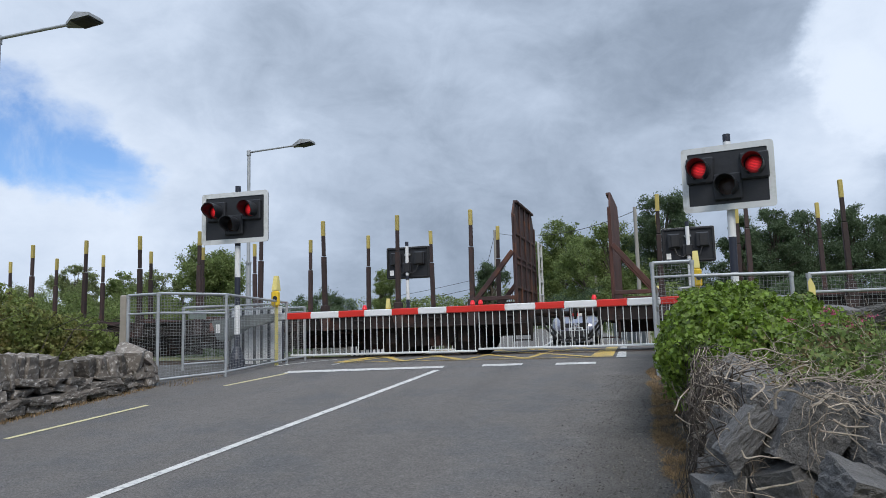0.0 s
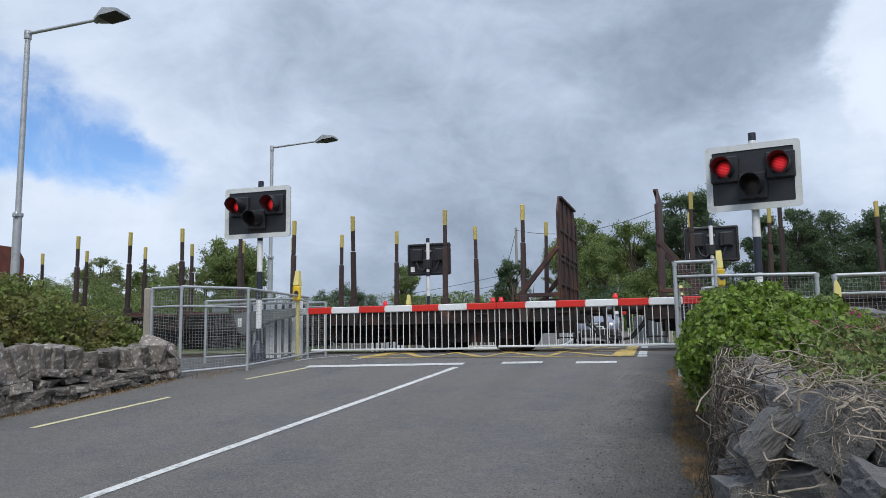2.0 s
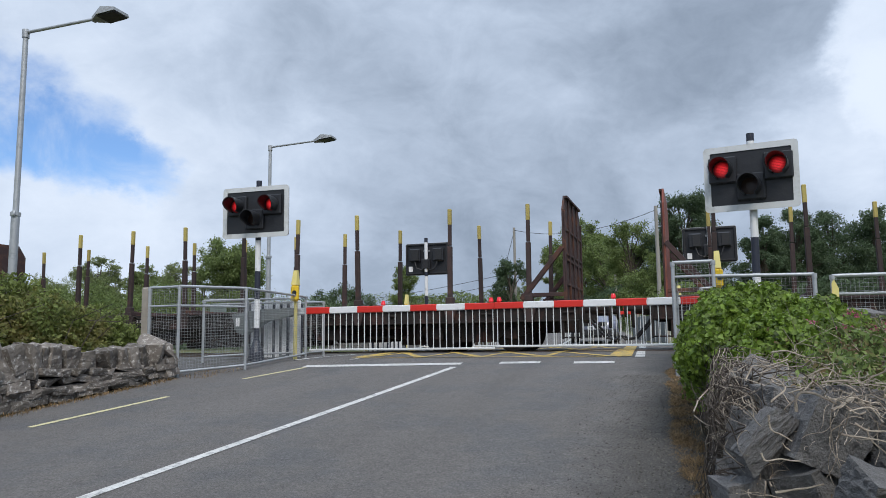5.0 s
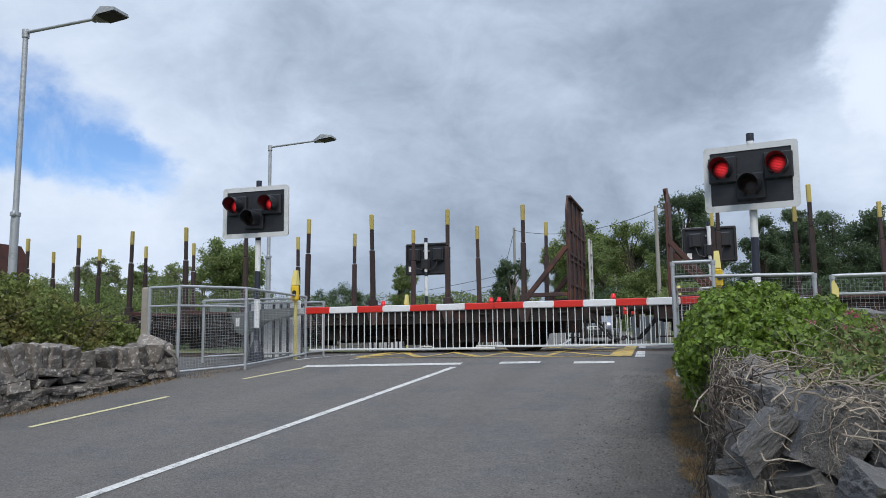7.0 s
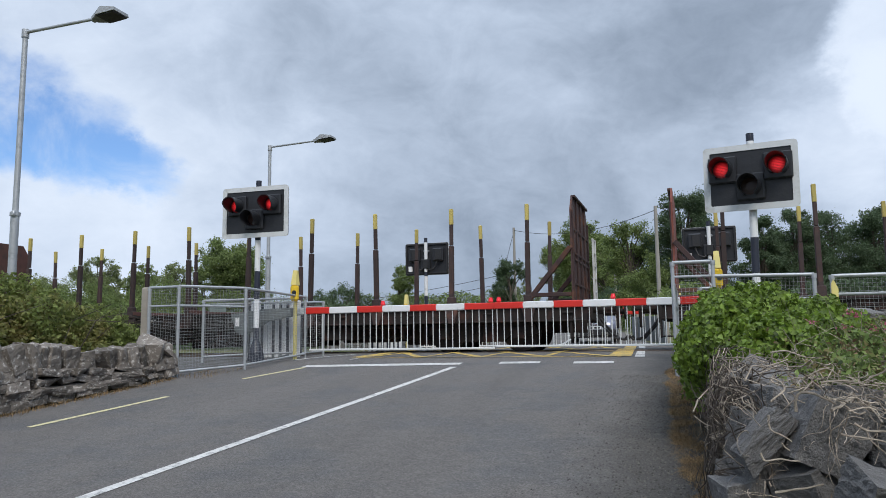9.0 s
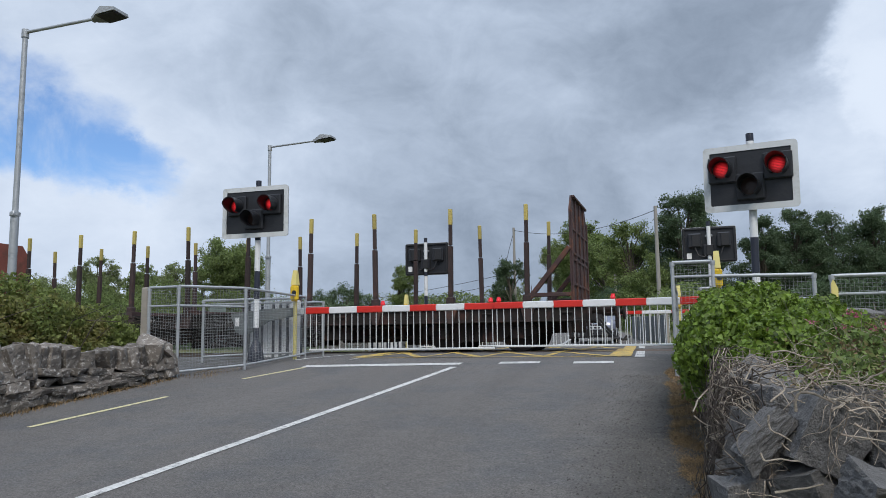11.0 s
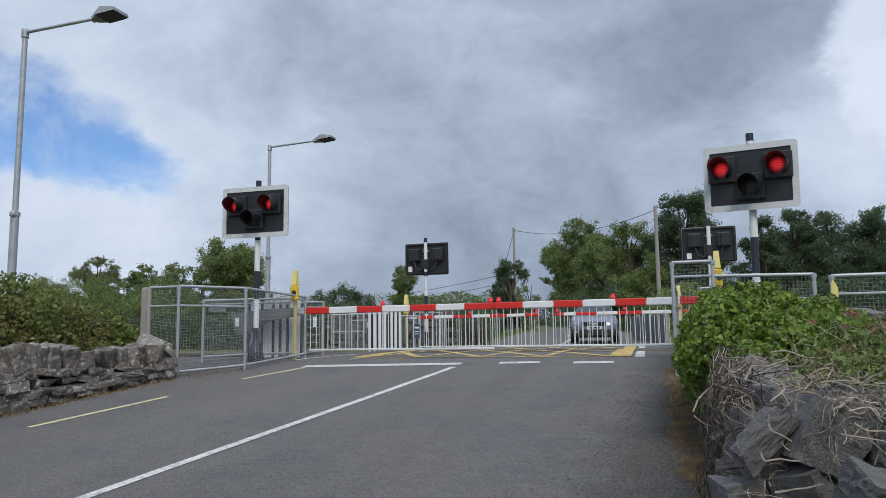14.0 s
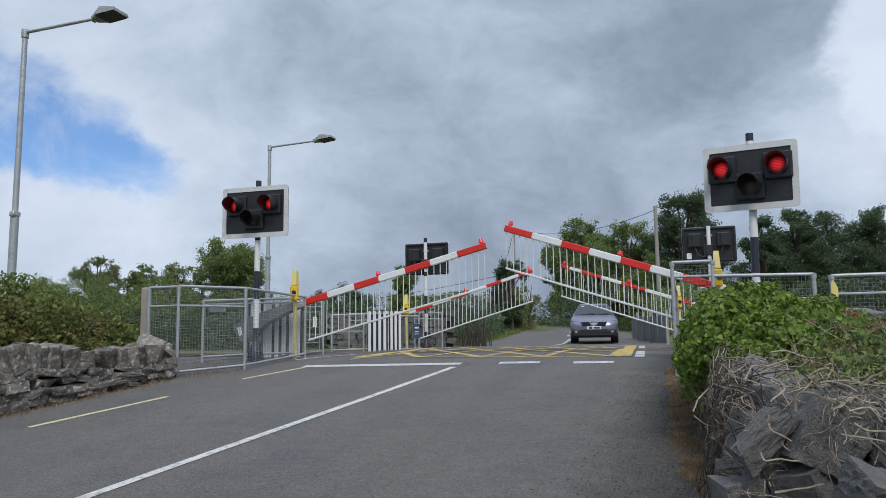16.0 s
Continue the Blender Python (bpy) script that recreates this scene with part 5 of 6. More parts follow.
while y < 10.55:
    for course in range(4):
        f = rng.uniform(0.6, 1.15)
        o = new("stone", STONES[rng.integers(16)])
        o.parent = wall_l
        yy = y + rng.uniform(-0.08, 0.08) + 0.15 * (course % 2)
        o.matrix_basis = pose(-8.48 + rng.uniform(-0.03, 0.03), yy, slope(yy) + (course + 0.45) * (-0.1 - slope(yy)) / 4 + rng.uniform(-0.02, 0.02), rng.uniform(-8, 8), rng.uniform(-6, 6), rng.uniform(-8, 8)) @ Matrix.Diagonal((1, f, rng.uniform(0.95, 1.25) * (-0.1 - slope(yy)) / 4 / 0.18, 1))
    y += 0.29
y = 3.4
while y < 10.5:
    f = rng.uniform(0.75, 1.3)
    o = new("coping_stone", COPES[rng.integers(12)])
    o.parent = wall_l
    h = rng.uniform(0.7, 1.2)
    o.matrix_basis = pose(-8.55 + rng.uniform(-0.05, 0.05), y, 0.01 + 0.1 * (h - 1) + (0.05 if y < 7 else 0.0), 12 + rng.uniform(-12, 12), rng.uniform(-9, 9), rng.uniform(-10, 10)) @ Matrix.Diagonal((1.05, f, h, 1))
    y += 0.238 * f
for i in range(7):
    o = new("stone", STONES[rng.integers(16)])
    o.parent = wall_l
    o.matrix_basis = pose(-8.5 + rng.uniform(-0.1, 0.1), 10.5 + 0.12 * (i % 2), -0.3 + i * 0.075, rng.uniform(-20, 20), rng.uniform(-15, 15), 90 + rng.uniform(-20, 20)) @ Matrix.Diagonal((1.1, 1.0, 1.1, 1))
big = rock(0.5, 0.55, 0.5, 333, 12, cuts=1, jag=0.03)
big.materials.append(STONE)
o = new("stone", big)
o.parent = wall_l
o.matrix_basis = pose(-8.52, 10.4, 0.14, 20, 8, 30)

wall_f = tagged(new("wall_far"), "dark rubble stone wall behind the far guard fences", "stone wall", kind="structure")
far_a, far_b = Vector((-12.2, 24.35, 0)), Vector((-7.95, 24.9, 0))
run = far_b - far_a
tilt = math.degrees(math.atan2(run.y, run.x))
mid_f = (far_a + far_b) / 2
part("wall_core", Shape().box((0, 0, 0), (run.length, 0.24, 1.3), 0.03), SHADE_CORE, wall_f, at=pose(mid_f.x, mid_f.y + 0.06, 0.55, 0, 0, tilt))
for course in range(7):
    q = 0.1 * (course % 2)
    while q < run.length:
        f = rng.uniform(0.7, 1.2)
        p = far_a + run.normalized() * q
        o = new("stone", FAR_STONES[rng.integers(6)])
        o.parent = wall_f
        o.matrix_basis = pose(p.x, p.y, 0.06 + course * 0.185 + rng.uniform(-0.015, 0.015), rng.uniform(-5, 5), rng.uniform(-5, 5), tilt + 90 + rng.uniform(-6, 6)) @ Matrix.Diagonal((1, f, rng.uniform(0.85, 1.15), 1))
        q += 0.4 * f
wall_r = tagged(new("wall_right"), "tumbled grey limestone wall overgrown with dead ivy stems", "stone wall", kind="structure")
core = Shape()
ysr = [-6, 0, 2, 3.9, 4.3, 6, 8, 10.8]
for x, dz in ((0.34, 0), (0.34, 1), (0.95, 1), (0.95, 0)):
    core.v += [(x, y, slope(y) - 0.2 if dz == 0 else slope(y) + (0.62 if y > 4 else 0.2)) for y in ysr]
m = len(ysr)
for k in range(4):
    core.f += [(k * m + i, k * m + i + 1, ((k + 1) % 4) * m + i + 1, ((k + 1) % 4) * m + i) for i in range(m - 1)]
core.f += [(0, m, 2 * m, 3 * m), (m - 1, 4 * m - 1, 3 * m - 1, 2 * m - 1)]
core.m = [0] * len(core.f)
part("wall_core", core, SHADE_CORE, wall_r)
BOULDERS = []
for i in range(14):
    me = rock(0.5, 0.44, 0.5, 400 + i, 7, cuts=5, jag=0.022)
    me.materials.append(STONE_DARK)
    BOULDERS.append(me)
y = 3.95
while y < 10.6:
    for course in range(3 if y < 4.6 else 4):
        o = new("stone", BOULDERS[rng.integers(14)])
        o.parent = wall_r
        yy = y + rng.uniform(-0.1, 0.1) + 0.2 * (course % 2)
        sc = rng.uniform(0.55, 0.85)
        o.matrix_basis = pose(0.36 + 0.1 * min(1, max(0, (7 - yy) / 2.5)) + rng.uniform(-0.06, 0.05), yy, slope(yy) + 0.10 + course * 0.19, rng.uniform(-35, 35), rng.uniform(-30, 30), rng.uniform(0, 360)) @ Matrix.Diagonal((sc, sc * 1.05, sc * 0.85, 1))
    y += 0.31
# the large tumbled stones on top, nearest the road bend: x, y, z, turns, sizes
BLOCKS = []
for i in range(12):
    me = rock(1, 1, 1, 700 + 3 * i, 5, cuts=9, jag=0.07, boxy=(0.9, 0.62, 1.05), layers=0.0)
    me.materials.append(STONE_DARK)
    BLOCKS.append(me)
slab = rock(1, 1, 1, 777, 2, cuts=10, jag=0.05, boxy=(1.0, 0.86, 1.04), layers=0.0)
slab.materials.append(STONE_DARK)
BLOCKS.append(slab)


def block(i, x, y, z, rx, ry, rz, sx, sy, sz):
    o = new("stone", BLOCKS[i])
    o.parent = wall_r
    o.matrix_basis = pose(x, y, z, rx, ry, rz) @ Matrix.Diagonal((sx, sy, sz, 1))


block(0, 0.265, 4.02, -0.265, 4, -50, 6, 0.38, 0.28, 0.14)
block(12, 0.545, 4.0, -0.255, -4, 26, 10, 0.29, 0.34, 0.38)
block(2, 0.33, 4.12, -0.46, 4, 8, -6, 0.17, 0.30, 0.44)
block(3, 0.68, 3.45, -0.44, 10, 18, 16, 0.36, 0.38, 0.22)
block(4, 0.42, 4.48, -0.14, 8, 6, 20, 0.30, 0.32, 0.20)
block(5, 0.73, 4.42, -0.15, -6, 10, 30, 0.28, 0.30, 0.20)
block(6, 0.17, 4.12, -0.62, 4, -8, 12, 0.22, 0.36, 0.34)
block(7, 0.46, 4.2, -0.66, 6, 10, 10, 0.26, 0.30, 0.30)
block(8, 0.64, 4.1, -0.58, 0, -8, 24, 0.24, 0.34, 0.3)
block(9, 0.86, 3.95, -0.34, 0, 16, 24, 0.36, 0.4, 0.3)
block(10, 0.95, 4.25, -0.24, 0, 14, 24, 0.34, 0.4, 0.26)
block(11, 0.16, 4.5, -0.62, 5, 8, 10, 0.22, 0.3, 0.36)
block(3, 0.26, 4.5, -0.36, 5, 12, 35, 0.24, 0.3, 0.36)
block(6, 0.98, 3.6, -0.42, 5, 12, 35, 0.4, 0.4, 0.3)
block(5, 1.62, 8.9, 0.38, 10, 4, 20, 0.5, 0.4, 0.22)
block(2, 2.05, 9.0, 0.37, -6, 8, 60, 0.5, 0.5, 0.24)
block(8, 2.5, 9.1, 0.36, 8, -6, 100, 0.5, 0.5, 0.24)

# ---- plants near the camera ----


def mound(n, cx, cy, base, rx, ry, rz, r, skin=0.35, low=0.15, rough=0.09, fine=6.0):
    """Random points near the skin of a lumpy mound, and their outward normals."""
    d = r.normal(size=(n, 3))
    d[:, 2] = np.abs(d[:, 2]) * (1 + low) - low
    d /= np.linalg.norm(d, axis=1)[:, None]
    lump = np.array([1 + 0.16 * noise.noise((p[0] * 2.2 + cx, p[1] * 2.2 + cy, p[2] * 2.2)) + rough * noise.noise((p[0] * fine + cx, p[1] * fine, p[2] * fine)) for p in d])
    k = (lump * (1 - skin * r.random(n) ** 1.7))[:, None]
    return np.array([cx, cy, base]) + d * k * np.array([rx, ry, rz]), d


r7 = np.random.default_rng(7)
ivy = thing("ivy_bush", "dense green ivy bush spilling over the stone wall", "bush", pose(0, 0, 0))
C, N = [], []
for n, cx, cy, b, rx, ry, rz in ((30000, 0.48, 8.7, 0.06, 0.67, 1.7, 0.68), (12000, 0.30, 7.3, -0.02, 0.46, 0.95, 0.55), (14000, 1.05, 8.2, 0.08, 0.6, 1.4, 0.46), (9000, 0.55, 6.6, -0.05, 0.42, 0.7, 0.42)):
    c, d = mound(int(n * 1.25), cx, cy, b, rx, ry, rz, r7, 0.4, 0.55, 0.2, 9.0)
    C.append(c)
    N.append(d)
C, N = np.concatenate(C), np.concatenate(N)
part("foliage", leaf_mesh("ivy_foliage", C, 0.043, LEAF_IVY, r7, True, 0.9, N), None, ivy, "glossy pointed ivy leaves")
inner = Shape()
for cx, cy, b, rx, ry, rz in ((0.42, 8.4, -0.5, 0.5, 1.3, 0.85), (0.32, 7.1, -0.5, 0.3, 0.8, 0.7), (0.95, 8.0, -0.5, 0.55, 1.1, 0.65)):
    for i in range(22):
        a = r7.uniform(0, 6.28)
        inner.tube([(cx, cy, b), (cx + rx * 0.5 * math.cos(a), cy + ry * 0.5 * math.sin(a), b + rz * 0.6), (cx + rx * math.cos(a), cy + ry * math.sin(a), b + rz * r7.uniform(0.5, 1.1))], [0.02, 0.014, 0.007], 5)
part("stem", inner, VINE_DARK, ivy, "tangled woody stems")


def vines(name, count, region, radius, material, label, r, length=0.9):
    """Twisting dead stems over the face and top of the wall."""
    s = Shape()
    for i in range(count):
        p = Vector([r.uniform(a, b) for a, b in region])
        d = Vector((r.normal() * 0.4, r.normal(), r.normal() * 0.8)).normalized()
        turn = Vector(r.normal(size=3)) * 0.25
        pts = [p.copy()]
        steps = int(12 + r.integers(8))
        for k in range(steps):
            turn = turn * 0.75 + Vector(r.normal(size=3)) * 0.24
            d = (d + turn).normalized()
            p = p + d * length / steps * r.uniform(0.7, 1.2)
            if p.x < 0.06 + 0.3 * max(0, p.z + 0.2):
                d.x = abs(d.x)
            if p.z > slope(p.y) + 0.92:
                d.z = -abs(d.z)
            if p.z < slope(p.y) + 0.05:
                d.z = abs(d.z)
            pts.append(p.copy())
        r0 = radius * r.uniform(0.5, 1.5)
        s.tube(pts, [r0 * (1 - 0.6 * k / len(pts)) for k in range(len(pts))], 5)
    return solid(name, s, material, label, "stems", "stuff", smooth=True)


vines("dead_stems", 75, ((0.08, 0.32), (4.3, 6.4), (-0.45, -0.04)), 0.0032, VINE, "pale dead ivy stems tangled over the wall", r7, 0.8)
vines("dead_stems", 190, ((0.2, 1.5), (4.3, 5.8), (-0.14, 0.06)), 0.0036, VINE, "pale dead ivy stems lying on the stones", r7, 0.5)
vines("dark_stems", 850, ((0.04, 0.3), (4.4, 8.6), (-0.85, 0.0)), 0.0036, VINE_DARK, "dark dead twigs against the wall", r7, 0.6)
vines("dead_stems", 330, ((0.55, 1.5), (3.7, 4.9), (-0.2, -0.05)), 0.003, VINE, "pale dead ivy stems and litter on the stones", r7, 0.4)
vines("dead_stems", 50, ((0.2, 0.5), (3.85, 4.3), (-0.6, -0.2)), 0.003, VINE, "pale dead ivy stems between the stones", r7, 0.35)
# thick looping roots over the big stones
def root_curve(s, radius, *pts):
    fine_pts = []
    for k in range(len(pts) - 1):
        p0, p1, p2, p3 = (Vector(pts[max(0, min(len(pts) - 1, k + q))]) for q in (-1, 0, 1, 2))
        for t in (0, 0.2, 0.4, 0.6, 0.8):
            fine_pts.append(0.5 * (2 * p1 + (p2 - p0) * t + (2 * p0 - 5 * p1 + 4 * p2 - p3) * t * t + (3 * p1 - p0 - 3 * p2 + p3) * t ** 3))
    fine_pts.append(Vector(pts[-1]))
    wob = [p + 0.006 * Vector((noise.noise(p * 17), noise.noise(p * 17 + Vector((5, 0, 0))), noise.noise(p * 17 + Vector((0, 9, 0))))) for p in fine_pts]
    part("root", Shape().tube(wob, [0.68 * radius * (1 - 0.45 * k / len(wob)) * (1 + 0.25 * noise.noise(p * 40)) for k, p in enumerate(wob)], 7), VINE, s, smooth=True)


s = thing("ivy_root", "thick pale dead ivy roots looped over stones", "roots", pose(0, 0, 0))
root_curve(s, 0.011, (0.397, 3.72, -0.121), (0.396, 3.716, -0.07), (0.422, 3.712, -0.039), (0.466, 3.708, -0.04), (0.515, 3.704, -0.064), (0.556, 3.7, -0.092))
root_curve(s, 0.01, (0.537, 3.7, -0.114), (0.605, 3.8, -0.088), (0.678, 3.9, -0.063))
root_curve(s, 0.008, (0.519, 3.85, -0.003), (0.609, 3.85, 0.007), (0.692, 3.85, -0.008))
root_curve(s, 0.008, (0.288, 3.75, -0.142), (0.292, 3.75, -0.205), (0.33, 3.75, -0.229), (0.374, 3.75, -0.253))
root_curve(s, 0.007, (0.234, 3.6, -0.286), (0.249, 3.6, -0.32), (0.319, 3.6, -0.312), (0.389, 3.6, -0.32))
root_curve(s, 0.009, (-0.049, 5.2, -0.266), (-0.005, 5.333, -0.186), (0.085, 5.467, -0.105), (0.135, 5.6, -0.042))
root_curve(s, 0.007, (-0.04, 5.0, -0.264), (0.025, 5.0, -0.32), (0.095, 5.0, -0.328))
root_curve(s, 0.008, (0.25, 4.7, -0.038), (0.289, 4.767, 0.035), (0.378, 4.833, 0.042), (0.497, 4.9, 0.073))
root_curve(s, 0.008, (0.434, 5.2, 0.113), (0.531, 5.2, 0.119), (0.61, 5.2, 0.087), (0.718, 5.2, 0.07))
root_curve(s, 0.008, (0.057, 5.0, -0.14), (0.171, 4.8, -0.094), (0.249, 4.6, -0.062))
root_curve(s, 0.007, (0.54, 4.4, 0.005), (0.628, 4.4, 0.04), (0.688, 4.4, -0.0))
root_curve(s, 0.007, (0.125, 4.6, -0.296), (0.193, 4.533, -0.226), (0.208, 4.467, -0.176), (0.271, 4.4, -0.137))
root_curve(s, 0.009, (0.606, 3.6, -0.157), (0.662, 3.6, -0.186), (0.738, 3.6, -0.182))
root_curve(s, 0.007, (0.539, 3.5, -0.192), (0.623, 3.5, -0.202), (0.713, 3.5, -0.223))
root_curve(s, 0.008, (0.261, 3.35, -0.404), (0.356, 3.35, -0.384), (0.44, 3.35, -0.364))
root_curve(s, 0.008, (0.327, 4.1, -0.111), (0.396, 4.133, -0.052), (0.369, 4.167, -0.008), (0.33, 4.2, -0.002))
root_curve(s, 0.006, (0.142, 4.6, -0.361), (0.156, 4.6, -0.341), (0.187, 4.6, -0.34), (0.191, 4.6, -0.371))
root_curve(s, 0.006, (0.708, 3.9, -0.057), (0.715, 3.9, -0.097), (0.748, 3.9, -0.142))
weeds = thing("weeds", "rough weeds and pink valerian growing behind the wall", "plants", pose(0, 0, 0))
P = []
for i in range(900):
    x, y = r7.uniform(0.62, 3.6) if r7.random() < 0.5 else r7.uniform(0.7, 1.6), r7.uniform(4.75, 8.6)
    if x < 1.0 and y > 6.5:
        continue
    b = max(terrain(x, y), slope(y) + 0.66 if x < 1.6 else -9)
    h = r7.uniform(0.12, 0.36)
    lean = r7.normal(size=2) * 0.12
    for k in range(34):
        f = r7.random()
        P.append((x + lean[0] * f + r7.normal() * 0.05, y + lean[1] * f + r7.normal() * 0.05, b + h * f + 0.02))
part("foliage", leaf_mesh("weed_foliage", np.array(P), 0.04, LEAF_WEED, r7, False), None, weeds, "narrow green and brown leaves")
P = []
for x, z in ((1.12, 0.388), (1.2, 0.37), (1.35, 0.305), (1.29, 0.26), (1.11, 0.28), (0.87, 0.323), (1.36, 0.17), (1.45, 0.33), (1.6, 0.26)):
    y = 6.6 + r7.uniform(-0.1, 0.1)
    P += [(x + r7.normal() * 0.022, y + r7.normal() * 0.022, z + r7.normal() * 0.012) for k in range(22)]
part("blossom", leaf_mesh("blossom", np.array(P), 0.018, FLOWER, r7, False), None, weeds, "clusters of small pink flowers")
s = Shape()
for i in range(26):
    x, y = r7.uniform(0.6, 1.9), r7.uniform(4.8, 6.6)
    b = slope(y) + 0.7
    s.tube([(x, y, b), (x + r7.normal() * 0.05, y, b + 0.25), (x + r7.normal() * 0.14, y + r7.normal() * 0.1, b + r7.uniform(0.3, 0.6))], [0.0025, 0.002, 0.0012], 4)
part("dry_stalk", s, VINE, weeds, "thin dry stalks")


def blades(name, pts, h, material, label, r, lean=0.6, wide=0.003):
    n = len(pts)
    s = Shape()
    for x, y, z in pts:
        a = r.uniform(0, 6.28)
        hh = h * r.uniform(0.5, 1.4)
        dx, dy = math.cos(a) * hh * lean * r.random(), math.sin(a) * hh * lean * r.random()
        w = wide
        px, py = -math.sin(a) * w, math.cos(a) * w
        mx, my, mz = x + dx * 0.45, y + dy * 0.45, z + hh * 0.65
        s.add([(x - px, y - py, z), (x + px, y + py, z), (mx + px * 0.8, my + py * 0.8, mz), (mx - px * 0.8, my - py * 0.8, mz), (x + dx, y + dy, z + hh * max(0.25, 1 - 0.3 * lean))], [(0, 1, 2, 3), (3, 2, 4)])
    return solid(name, s, material, label, "grass", "stuff")


pts = []
for i in range(30000):
    y = r7.uniform(4.6, 12.4)
    x = edge_right(y) + abs(r7.normal()) * 0.15 - 0.03
    if noise.noise((x * 3, y * 2.4, 3)) > 0.04 or r7.random() < 0.18:
        pts.append((min(x, 0.3), y, slope(y) - 0.01))
blades("verge_grass", pts, 0.045, DRY_GRASS, "dry straw coloured grass along the road edge", r7, 2.6, 0.0013)
pts = []
for i in range(5200):
    x, y = r7.uniform(0.5, 1.6), r7.uniform(3.0, 4.6)
    pts.append((x, y, max(terrain(x, y), slope(y) + 0.45) - 0.02))
blades("wall_grass", pts, 0.09, DRY_GRASS, "dry grass tufts between the tumbled stones", r7, 0.9, 0.0016)
s = Shape()
for i in range(15000):
    y = 4.2 + 7 * r7.random() ** 1.4
    x = edge_right(y) - abs(r7.normal()) * 0.42 + 0.16
    if x > 0.25:
        continue
    q = 0.0035 + 0.009 * r7.random() ** 3
    a = r7.uniform(0, 3.1)
    ca, sa = math.cos(a) * q, math.sin(a) * q
    z = slope(y) + 0.001
    f = r7.uniform(0.6, 1.3)
    s.add([(x + ca, y + sa, z), (x - sa * f, y + ca * f, z), (x - ca, y - sa, z), (x + sa * f, y - ca * f, z), (x + ca * 0.3, y, z + q * r7.uniform(0.6, 1.2))], [(0, 1, 4), (1, 2, 4), (2, 3, 4), (3, 0, 4)])
solid("loose_gravel", s, GRAVEL, "loose dark grit scattered along the road edge", "gravel", "stuff")
pts = []
for i in range(1500):
    y = r7.uniform(5.5, 12.0)
    x = -8.27 + abs(r7.normal()) * 0.09 if y < 10.6 else r7.uniform(-8.4, -7.65)
    if y > 11.9 - 0.0:
        continue
    pts.append((x, y, slope(y) - 0.005))
blades("wall_foot_grass", pts, 0.06, DRY_GRASS, "dry grass at the foot of the wall", r7, 1.3)

# hedge behind the left wall
r9 = np.random.default_rng(9)
hedge = thing("bramble_hedge", "tall dense bramble hedge behind the stone wall", "hedge", pose(0, 0, 0))
C, N = [], []
for n, cx, cy, b, rx, ry, rz in ((16000, -9.9, 6.8, -0.5, 0.95, 2.2, 1.55), (22000, -10.4, 9.2, -0.5, 1.35, 1.9, 1.72), (13000, -12.6, 9.8, -0.5, 1.6, 2.2, 1.75), (12000, -11.1, 11.4, -0.3, 1.5, 1.4, 1.3), (9000, -9.7, 10.4, -0.3, 0.7, 1.1, 1.05), (9000, -14.6, 11.8, -0.3, 1.8, 2.0, 1.6), (4000, -12.6, 13.2, -0.3, 1.6, 1.0, 1.1)):
    c, d = mound(int(n * 1.7), cx, cy, b, rx, ry, rz, r9, 0.35, 0.15, 0.14, 8.0)
    C.append(c)
    N.append(d)
part("foliage", leaf_mesh("bramble_foliage", np.concatenate(C), 0.07, LEAF_BRAMBLE, r9, False, 0.7, np.concatenate(N)), None, hedge, "small dull green bramble leaves")
s = Shape()
for i in range(160):
    x, y = r9.uniform(-12, -9.2), r9.uniform(6, 12)
    s.tube([(x, y, 0.2), (x + r9.normal() * 0.2, y + r9.normal() * 0.2, 0.6), (x + r9.normal() * 0.4, y + r9.normal() * 0.4, r9.uniform(0.6, 0.95))], [0.010, 0.007, 0.004], 4)
part("stem", s, VINE_DARK, hedge, "arching brown stems")

r4 = np.random.default_rng(41)
scrub = thing("bare_shrub", "bare grey stems of a dead shrub by the far wall", "shrub", pose(-7.75, 25.3, 0.02))
s = Shape()
for i in range(46):
    x, y = r4.uniform(-0.15, 0.9), r4.uniform(-0.2, 0.9)
    s.tube([(x, y, 0), (x + r4.normal() * 0.07, y, 0.45), (x + r4.normal() * 0.2, y + r4.normal() * 0.1, r4.uniform(0.7, 1.15))], [0.022, 0.015, 0.006], 5)
part("stem", s, VINE_DARK, scrub, "grey brown bare stems")

# ---- trees ----
TREES = 0


